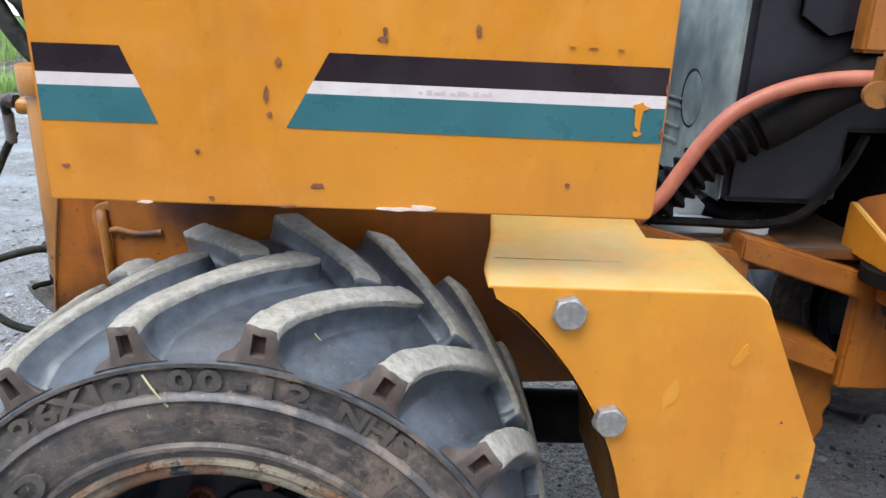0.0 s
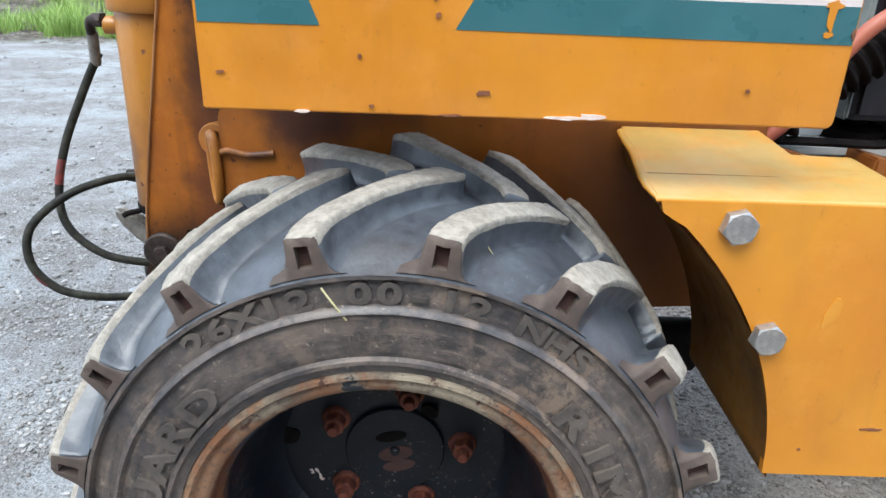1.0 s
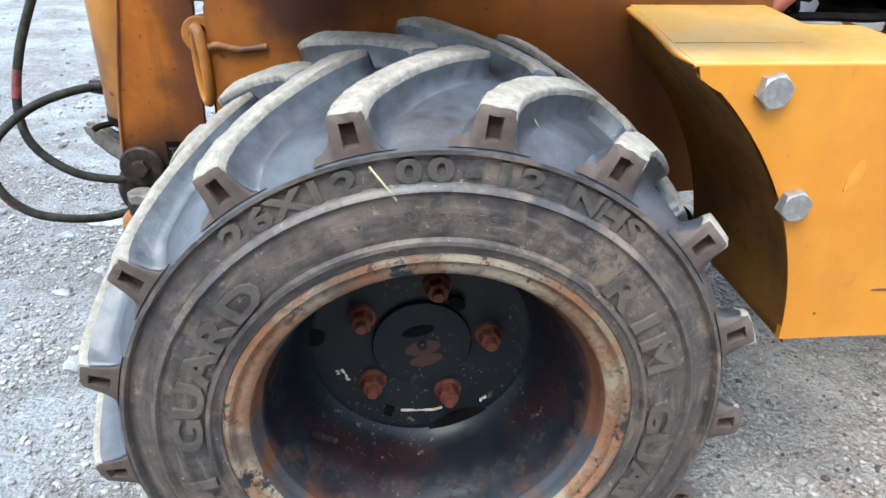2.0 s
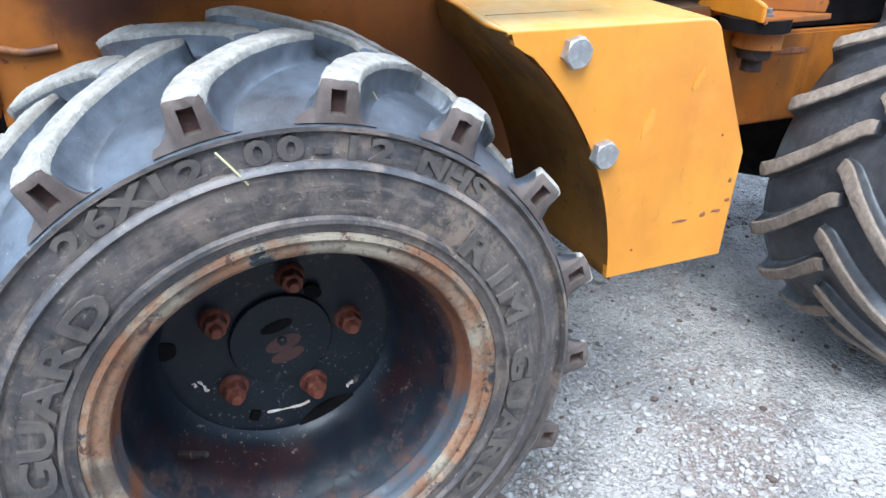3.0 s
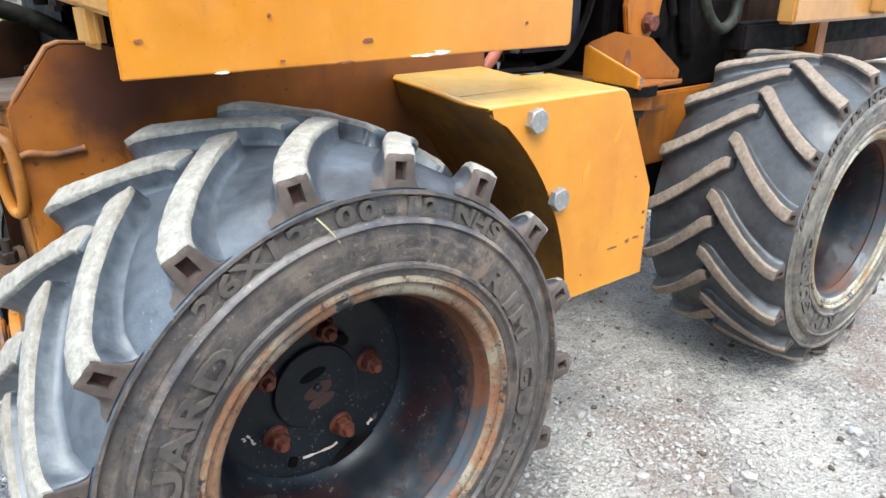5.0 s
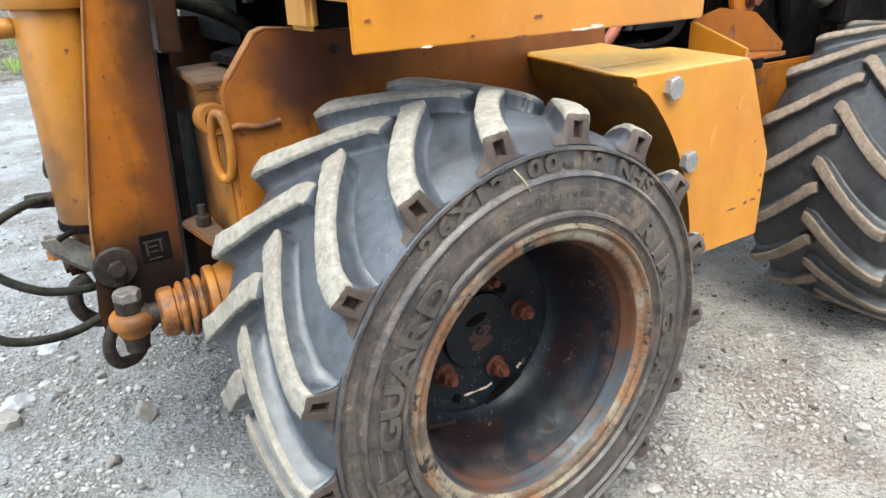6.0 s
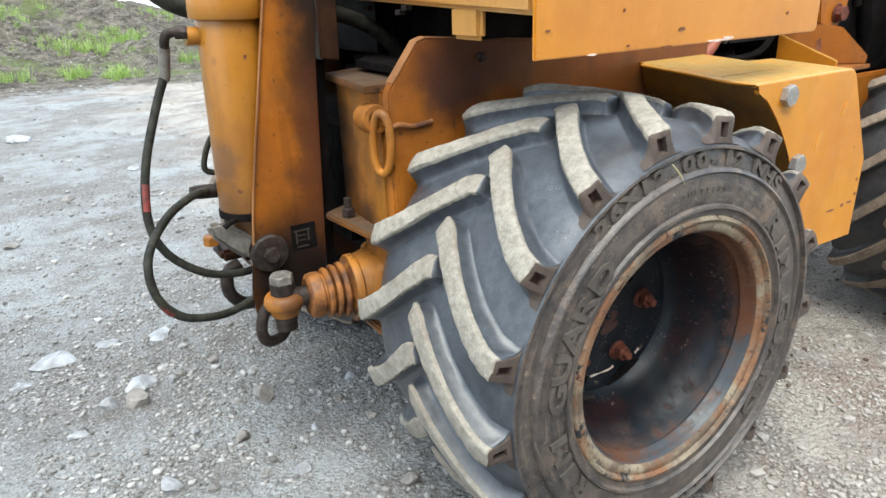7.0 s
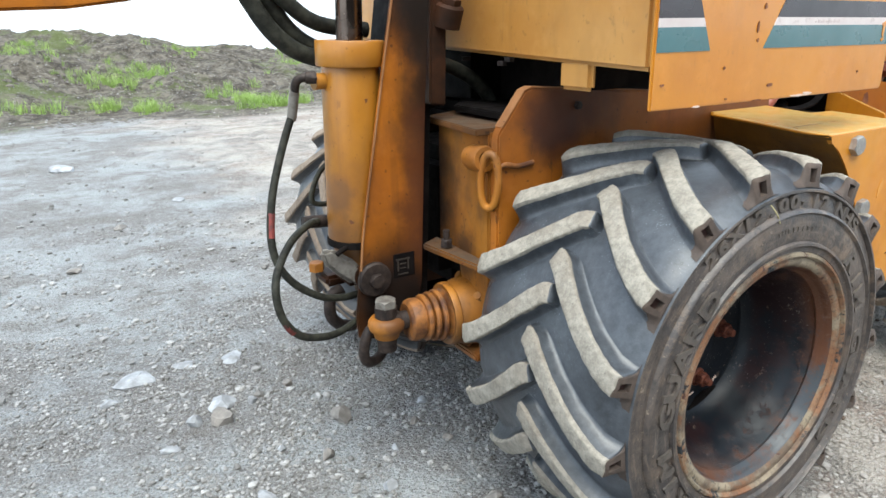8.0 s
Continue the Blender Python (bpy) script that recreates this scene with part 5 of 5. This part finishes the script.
def ram(y):
    a, b = Vector((CX, y, 0.470)), Vector((CX + 0.006, y - 0.004, 0.760))
    d = (b - a).normalized()
    n = (b - a).length
    body = part("ram", turned(spun([(0, -0.045), (0.030, -0.045), (0.034, -0.03), (0.043, -0.012), (0.0465, 0.0), (0.0475, 0.004), (0.0475, n - 0.004), (0.0465, n), (0, n)], 40), aim(a, d)), M_CYL, tractor, "orange hydraulic cylinder with scuffed paint", 40)
    part("gland", turned(spun([(0, 0), (0.0552, 0), (0.0562, 0.0015), (0.0562, 0.0385), (0.0552, 0.040), (0.036, 0.040), (0.034, 0.037), (0.024, 0.037), (0, 0.037)], 40), aim(b, d)), M_CYL, body, "orange gland nut", 40)
    part("piston_rod", turned(spun([(0, 0), (0.0215, 0), (0.0215, 0.42), (0, 0.42)], 28), aim(b + d * 0.03, d)), M_STEEL, body, "steel piston rod", 40)
    part("band", turned(spun([(0.0470, 0), (0.0490, 0.001), (0.0490, 0.012), (0.0470, 0.013)], 36), aim(a + d * -0.012, d)), M_BLACK, body, "black strap")
    part("port", turned(spun([(0, 0), (0.013, 0), (0.013, 0.018), (0, 0.018)], 16), aim(b + Vector((-0.048, 0, -0.022)), (-1, -0.1, 0))), M_CYL, body, "", 40)
    part("clevis", joined(box(CX - 0.035, CX + 0.03, y - 0.03, y + 0.03, 0.385, 0.435, 0.012), turned(spun([(0, -0.05), (0.022, -0.05), (0.022, 0.05), (0, 0.05)], 20), aim((CX, y + 0.01, 0.405), (0, 1, 0)))), M_GREASE, body, "", 40)
    return body


ram_near = ram(CY)
part("lever", prism([(-0.472, 0.462), (-0.452, 0.464), (-0.414, 0.438), (-0.395, 0.415), (-0.398, 0.392), (-0.418, 0.392), (-0.443, 0.414), (-0.468, 0.440)], 0.372, 0.392, "y", 0.006), M_DULL, ram_near, "bare grey lever", 40)
part("lug_bolt", turned(bolt(0.014, 0.016), Matrix.Translation((-0.452, 0.455, 0.402))), M_CAST, ram_near)
part("bracket", box(-0.448, -0.405, 0.42, 0.48, 0.378, 0.398, 0.006), M_GREASE, ram_near, "", 40)
part("hook", tube([(-0.42, 0.42, 0.372), (-0.442, 0.42, 0.36), (-0.445, 0.42, 0.325), (-0.425, 0.42, 0.300), (-0.40, 0.42, 0.295)], 0.011, 6, 10), M_DARKBOLT, ram_near, "", 50)

# hydraulic hoses of the ram
HR = 0.0064
hose_a = part("hydraulic_hose", tube([(-0.481, 0.426, 0.695), (-0.508, 0.415, 0.640), (-0.540, 0.395, 0.560), (-0.553, 0.375, 0.485), (-0.537, 0.358, 0.435), (-0.490, 0.355, 0.395), (-0.440, 0.372, 0.375), (-0.40, 0.390, 0.368)], HR), M_HOSE, tractor, "black hydraulic hose with green and red marks", 50)
part("elbow", joined(tube([(-0.450, 0.396, 0.745), (-0.468, 0.402, 0.745), (-0.478, 0.408, 0.741), (-0.481, 0.413, 0.730), (-0.481, 0.417, 0.718)], 0.0070, 5), turned(hex_head(0.0108, 0.016), aim((-0.452, 0.396, 0.745), (-1, 0.2, 0)))), M_DARKBOLT, hose_a, "dark steel elbow fitting", 50)
part("ferrule", turned(spun([(0, 0), (0.0076, 0), (0.0083, 0.004), (0.0080, 0.045), (0.0070, 0.05), (0, 0.05)], 18), aim((-0.481, 0.416, 0.726), (-0.12, 0.18, -1))), M_DULL, hose_a, "", 40)
part("mark", tube([(-0.5455, 0.3878, 0.538), (-0.550, 0.3818, 0.515), (-0.552, 0.3778, 0.500)], HR - 0.0004, 4), M_MARK, hose_a, "red paint mark")
hose_b = part("hydraulic_hose", tube([(-0.440, 0.450, 0.495), (-0.478, 0.410, 0.503), (-0.530, 0.360, 0.490), (-0.570, 0.315, 0.452), (-0.572, 0.300, 0.400), (-0.545, 0.305, 0.358), (-0.505, 0.318, 0.338), (-0.460, 0.345, 0.325), (-0.41, 0.376, 0.325)], HR), M_HOSE, tractor, "black hydraulic hose with worn red mark", 50)
part("ferrule", turned(spun([(0, 0), (0.0115, 0), (0.0115, 0.03), (0.0095, 0.045), (0, 0.045)], 18), aim((-0.430, 0.447, 0.494), (-1, -0.05, 0.1))), M_DARKBOLT, hose_b, "", 40)
part("mark", tube([(-0.5670, 0.2995, 0.386), (-0.5605, 0.3005, 0.374), (-0.5535, 0.3020, 0.365)], HR - 0.0004, 4), M_MARK, hose_b, "red paint mark")
for pts, r in (([(-0.60, 0.5, 0.99), (-0.545, 0.5, 0.92), (-0.510, 0.5, 0.855), (-0.478, 0.5, 0.810), (-0.437, 0.5, 0.780), (-0.38, 0.5, 0.765), (-0.30, 0.5, 0.76)], 0.0150), ([(-0.57, 0.52, 0.99), (-0.515, 0.52, 0.92), (-0.478, 0.52, 0.862), (-0.445, 0.52, 0.815), (-0.40, 0.515, 0.785), (-0.33, 0.51, 0.775)], 0.0150),
               ([(-0.53, 0.5, 0.93), (-0.459, 0.5, 0.866), (-0.418, 0.5, 0.834), (-0.372, 0.5, 0.820), (-0.31, 0.5, 0.815)], 0.0135), ([(-0.26, 0.43, 0.765), (-0.204, 0.42, 0.756), (-0.144, 0.42, 0.730), (-0.100, 0.42, 0.690), (-0.085, 0.42, 0.64)], 0.0125)):
    part("hydraulic_hose", tube(pts, r), M_HOSE, tractor, "thick black hydraulic hose", 50)
part("hydraulic_hose", tube([(-0.40, 0.50, 0.585), (-0.4139, 0.50, 0.5737), (-0.4262, 0.50, 0.5545), (-0.4349, 0.50, 0.529), (-0.4323, 0.50, 0.5158), (-0.4151, 0.50, 0.511), (-0.39, 0.50, 0.511)], 0.005), M_HOSE, tractor, "thin black hose loop", 50)
part("lift_arm", prism([(-1.6, 0.850), (-0.858, 0.850), (-0.768, 0.853), (-0.677, 0.865), (-0.28, 1.02), (-0.28, 1.09), (-0.70, 0.96), (-1.6, 0.95)], 0.600, 0.645, "y", 0.004), M_MAST, tractor, "dark oily lift arm", 40)
part("tie", tube([(-0.428, 0.372, 0.463), (-0.442, 0.362, 0.462), (-0.450, 0.360, 0.458)], 0.0045, 4, 8), M_BLACK, ram_near, "black tie end", 50)
part("steering_cylinder", joined(turned(spun([(0, 0), (0.036, 0), (0.042, 0.006), (0.042, 0.28), (0.036, 0.286), (0, 0.286)], 28), aim((0.16, 0.30, 0.292), (1, 0, 0.01))), turned(spun([(0, 0), (0.018, 0), (0.018, 0.10), (0, 0.10)], 18), aim((0.44, 0.30, 0.295), (1, 0, 0.01)))), M_BLACK, tractor, "black greasy steering cylinder", 40)
# made-up black blocks stand in for the unlit inside of the machine
part("gearbox", joined(box(-0.21, 0.30, 0.40, 0.66, 0.33, 0.60, 0.03), box(-0.10, 0.42, 0.26, 0.66, 0.60, 0.6705, 0.02)), M_BLACK, tractor, "black filler standing for the dark machine interior", 40)
# ---- middle joint, engine bay ----
part("articulation_arm", prism([(0.585, 0.628), (0.80, 0.570), (0.80, 0.535), (0.585, 0.598)], 0.195, 0.34, "y", 0.003), M_FRAME, tractor, "orange articulation arm with chipped edge", 40)
rear = part("rear_frame", joined(box(0.752, 1.75, 0.20, 0.222, 0.412, 0.566, 0.004), box(0.780, 1.75, 0.222, 0.30, 0.412, 0.424, 0.003), prism([(0.690, 0.440), (0.706, 0.300), (0.722, 0.306), (0.735, 0.298), (0.748, 0.308), (0.762, 0.304), (0.772, 0.330), (0.765, 0.352), (0.775, 0.372), (0.768, 0.390), (0.778, 0.408), (0.775, 0.440)], 0.235, 0.262, "y", 0.003), prism([(0.600, 0.512), (0.748, 0.462), (0.748, 0.428), (0.600, 0.478)], 0.205, 0.30, "y", 0.003)), M_FRAME, tractor, "orange rear frame rail", 40)
part("rear_frame", box(0.752, 1.75, 0.70, 0.72, 0.412, 0.566, 0.004), M_FRAME, tractor, "orange rear frame rail")
part("rust_streak", turned(blot(0.105, 0.013, 90), Matrix.Translation((0.920, 0.1995, 0.5345))), M_RUST, rear)
# outer wall gets the brighter guard paint for the sun on it
stop = part("stop_bracket", prism([(0.256, 0.604), (0.256, 0.668), (0.246, 0.668), (0.122, 0.624), (0.122, 0.600)], 0.747, 0.755, "x", 0.0015), M_FENDER, tractor, "orange folded steering-stop bracket", 40)
part("floor_plate", prism([(0.7555, 0.122), (0.897, 0.130), (0.908, 0.137), (0.7555, 0.268)], 0.597, 0.6045, "z", 0.001), M_BRACKET, stop)
back = prism([(0.004, 0.6050), (0.004, 0.668), (0.012, 0.674), (0.058, 0.693), (0.128, 0.682), (0.188, 0.622), (0.186, 0.6050)], -0.004, 0.004, "y", 0.0015)
part("back_plate", turned(back, Matrix.Translation((0.7575, 0.264, 0)) @ Matrix.Rotation(-math.atan2(0.125, 0.145), 4, "Z")), M_BRACKET, stop)
part("rust_streak", turned(blot(0.016, 0.060, 93), Matrix.Translation((0.818, 0.2060, 0.640)) @ Matrix.Rotation(-math.atan2(0.125, 0.145), 4, "Z")), M_RUST, stop)
part("rivet", turned(bolt(0.008, 0.008, 0.011), Matrix.Translation((0.785, 0.150, 0.6045))), M_DULL, stop, "", 35)
part("hook_plate", prism([(0.812, 0.69), (0.80, 0.74), (0.82, 0.82), (0.88, 0.84), (0.92, 0.79), (0.905, 0.71), (0.875, 0.67)], 0.206, 0.2175, "y", 0.003), M_MAST, stop)
part("bolt", turned(bolt(0.017, 0.014, 0.02), aim((0.870, 0.205, 0.708), (0, -1, 0))), M_RUSTBOLT, stop)
pivot = part("pivot_pin", turned(spun([(0, 0.520), (0.016, 0.520), (0.016, 0.540), (0.024, 0.540), (0.026, 0.556), (0, 0.556)], 20), Matrix.Translation((0.790, 0.162, 0))), M_DARKBOLT, tractor, "dark pivot pin and nut", 35)
part("pivot_lug", joined(turned(spun([(0, 0.556), (0.036, 0.556), (0.036, 0.582), (0, 0.582)], 28), Matrix.Translation((0.795, 0.165, 0))), box(0.79, 0.83, 0.145, 0.199, 0.556, 0.582, 0.003)), M_CAST, pivot, "orange pivot lug", 40)
part("pad", turned(spun([(0, 0.583), (0.052, 0.583), (0.052, 0.6015), (0, 0.6015)], 28), Matrix.Translation((0.785, 0.168, 0))), M_BLACK, pivot, "black rubber washer", 40)

# battery box, belts and pipes
tank = part("battery_box", joined(box(0.568, 0.72, 0.242, 0.62, 0.664, 0.985, 0.008), box(0.69, 0.79, 0.255, 0.60, 0.760, 0.985, 0.008)), M_DKGREY, tractor, "dark grey dented battery box", 40)
part("end_plate", box(0.560, 0.567, 0.246, 0.66, 0.664, 0.96, 0.003), M_GREY, tank, "dusty grey end plate", 40)
# flat black disc paints the shade of the recess round the cover
part("cover_gap", turned(spun([(0.043, 0), (0.043, 0.0006), (0, 0.0006)], 36), aim((0.560, 0.392, 0.786), (-1, 0, 0))), M_BLACK, tank, "shadowed recess", 40)
part("cover_disc", turned(spun([(0.0395, 0), (0.0395, 0.001), (0.036, 0.002), (0, 0.002)], 36), aim((0.560, 0.3875, 0.7855), (-1, 0, 0))), M_GREY, tank, "round recessed cover", 40)
for z0, z1 in ((0.712, 0.718), (0.735, 0.740), (0.766, 0.772), (0.779, 0.783)):
    part("rib", box(0.5565, 0.5598, 0.425, 0.655, z0, z1, 0.001), M_GREY, tank, "pressed rib", 40)
part("plate", prism([(0.62, 0.90), (0.62, 0.98), (0.71, 0.98), (0.715, 0.89), (0.66, 0.875)], 0.232, 0.2415, "y", 0.006), M_DKGREY, tank)
deck = part("fuel_tank", box(0.455, 0.650, 0.262, 0.64, 0.6085, 0.630, 0.006), M_WHITE, tractor, "dirty white plastic tank with black cap", 40)
part("cap", turned(spun([(0, 0), (0.040, 0), (0.044, 0.004), (0.044, 0.012), (0.036, 0.018), (0.02, 0.019), (0.018, 0.024), (0, 0.024)], 28), Matrix.Translation((0.612, 0.315, 0.6302))), M_BLACK, deck, "black filler cap", 35)
part("oil_spill", turned(blot(0.085, 0.060, 77), Matrix.Translation((0.600, 0.300, 0.6304)) @ Matrix.Rotation(radians(-90), 4, "X")), M_BLACK, deck, "black oil round the cap")
part("flap", prism([(0.524, 0.632), (0.526, 0.671), (0.534, 0.664), (0.543, 0.668), (0.570, 0.644), (0.566, 0.631)], 0.300, 0.306, "y", 0.0015), M_WHITE, deck, "torn white plastic flap")


def strap(points, wide, thick):
    line = curve_points(points, 8)
    bm_ = bmesh.new()
    rows_ = []
    for i, q in enumerate(line):
        d_ = (line[min(i + 1, len(line) - 1)] - line[max(i - 1, 0)]).normalized()
        s_ = Vector((0.15, 1, 0.45)).normalized()
        s_ = (s_ - d_ * s_.dot(d_)).normalized()
        n_ = d_.cross(s_)
        rows_.append([bm_.verts.new(q + s_ * wide / 2 * a + n_ * thick / 2 * b) for a, b in ((-1, -1), (1, -1), (1, 1), (-1, 1))])
    for a, b in zip(rows_, rows_[1:]):
        for k in range(4):
            bm_.faces.new((a[k], a[(k + 1) % 4], b[(k + 1) % 4], b[k]))
    bm_.faces.new(rows_[0])
    bm_.faces.new(rows_[-1][::-1])
    return bm_


part("belt", strap([(0.40, 0.235, 0.640), (0.457, 0.235, 0.6384), (0.548, 0.235, 0.637), (0.609, 0.235, 0.636), (0.661, 0.235, 0.6457), (0.693, 0.235, 0.6726), (0.721, 0.235, 0.719), (0.736, 0.235, 0.760)], 0.013, 0.005), M_BLACK, tractor, "black rubber belt", 50)
part("joint_deck", prism([(0.448, 0.2255), (0.80, 0.2255), (0.80, 0.60), (0.448, 0.60)], 0.593, 0.608, "z", 0.002), M_SHELF, tractor, "brown dusty plate over the joint")
part("red_hose", tube([(0.415, 0.225, 0.605), (0.440, 0.215, 0.636), (0.472, 0.21, 0.671), (0.495, 0.21, 0.709), (0.523, 0.21, 0.755), (0.562, 0.21, 0.794), (0.631, 0.21, 0.823), (0.712, 0.205, 0.833), (0.768, 0.20, 0.824)], 0.0098, 10), M_REDHOSE, tractor, "faded red rubber hose", 50)
part("ribbed_duct", tube([(0.462, 0.26, 0.640), (0.492, 0.25, 0.669), (0.538, 0.25, 0.716), (0.579, 0.25, 0.746), (0.612, 0.25, 0.766)], 0.021, 40, 14, 0.009, 0.017), M_BLACK, tractor, "black corrugated duct", 40)
part("sleeve", tube([(0.600, 0.245, 0.761), (0.632, 0.24, 0.782), (0.690, 0.235, 0.822), (0.755, 0.23, 0.852), (0.86, 0.23, 0.88)], 0.030, 8, 16), M_BLACK, tractor, "black rubber sleeve", 50)
part("clamp_post", joined(box(0.646, 0.690, 0.088, 0.108, 0.812, 0.866, 0.006), turned(spun([(0, 0), (0.014, 0), (0.014, 0.02), (0, 0.02)], 18), aim((0.652, 0.1, 0.822), (-0.4, -1, 0)))), M_CAST, tractor, "yellow clamp post", 40)
part("post", box(0.690, 0.740, 0.205, 0.235, 0.862, 0.985, 0.004), M_CAST, tractor, "yellow upright")
# engine mass; its black blocks are widened to keep gaps behind the bracket dark
part("engine", joined(box(0.80, 1.50, 0.24, 0.75, 0.545, 0.97, 0.02), box(0.44, 0.80, 0.66, 0.76, 0.60, 0.97, 0.02), box(0.86, 0.98, 0.225, 0.26, 0.66, 0.86, 0.015), box(1.02, 1.10, 0.23, 0.26, 0.62, 0.80, 0.015)), M_BLACK, tractor, "black oily engine block", 40)
for pts, r, m_ in (([(0.96, 0.20, 0.93), (0.99, 0.18, 0.80), (1.02, 0.17, 0.72), (1.07, 0.165, 0.690), (1.115, 0.165, 0.72), (1.12, 0.17, 0.80)], 0.012, M_HOSE), ([(0.90, 0.225, 0.95), (0.93, 0.222, 0.82), (0.97, 0.22, 0.72)], 0.010, M_BLACK),
                   ([(0.98, 0.225, 0.92), (1.0, 0.222, 0.78), (1.03, 0.222, 0.66)], 0.014, M_BLACK)):
    part("hose", tube(pts, r), m_, tractor, "black hose", 50)
part("transmission", box(1.02, 1.6, 0.36, 0.66, 0.40, 0.50, 0.03), M_BLACK, tractor, "black rear transmission", 40)
part("rear_axle", turned(spun([(0, -0.30), (0.055, -0.30), (0.060, -0.16), (0.085, -0.11), (0.125, -0.06), (0.140, 0.0), (0.125, 0.06), (0.085, 0.11), (0.060, 0.16), (0.055, 0.30), (0, 0.30)], 32), aim((REAR_X + 0.06, 0.48, AXLE - 0.02), (0, 1, 0))), M_BLACK, tractor, "black oily rear axle with differential", 40)
part("rear_deck", joined(box(1.16, 1.9, 0.06, 0.10, 0.700, 0.86, 0.006), box(1.50, 1.9, 0.02, 0.06, 0.712, 0.86, 0.006)), M_HOOD, tractor, "pale yellow rear deck skirt", 40)
# plain filler side coloured black-brown
part("rear_body", box(1.22, 2.3, 0.205, 0.255, 0.560, 0.86, 0.01), M_GREASE, tractor, "black-brown rear body side", 40)
part("rear_leg", box(1.40, 1.45, 0.12, 0.17, 0.56, 0.705, 0.004), M_MAST, tractor, "", 40)
part("rear_sill", box(1.12, 1.9, 0.14, 0.2, 0.64, 0.70, 0.006), M_BLACK, tractor, "dark rear sill")

# ---- straw caught on the tread ----
for i, (ph, r, y, ln, thin) in enumerate(((4, 0.258, -0.1475, 0.034, 0.0009), (27, 0.302, -0.09, 0.034, 0.0006), (29, 0.302, -0.10, 0.026, 0.0006), (28, 0.303, -0.085, 0.030, 0.0005), (30, 0.302, -0.08, 0.022, 0.0006))):
    p = around(r, ph + STAND, y) + Vector((0, 0, AXLE))
    d = Vector((0.6 - i * 0.5 + 0.6 * (i > 2), -0.1 - 0.25 * (i > 2), -0.8 + min(i, 2) * 0.7)).normalized()
    o = part("straw", tube([p - d * ln / 2, p + Vector((0, -0.002, 0.001)), p + d * ln / 2], thin, 4, 5), M_STRAW)
    tagged(o, "dry yellow straw stalk stuck on a tyre", "straw", "straw on the tyre")
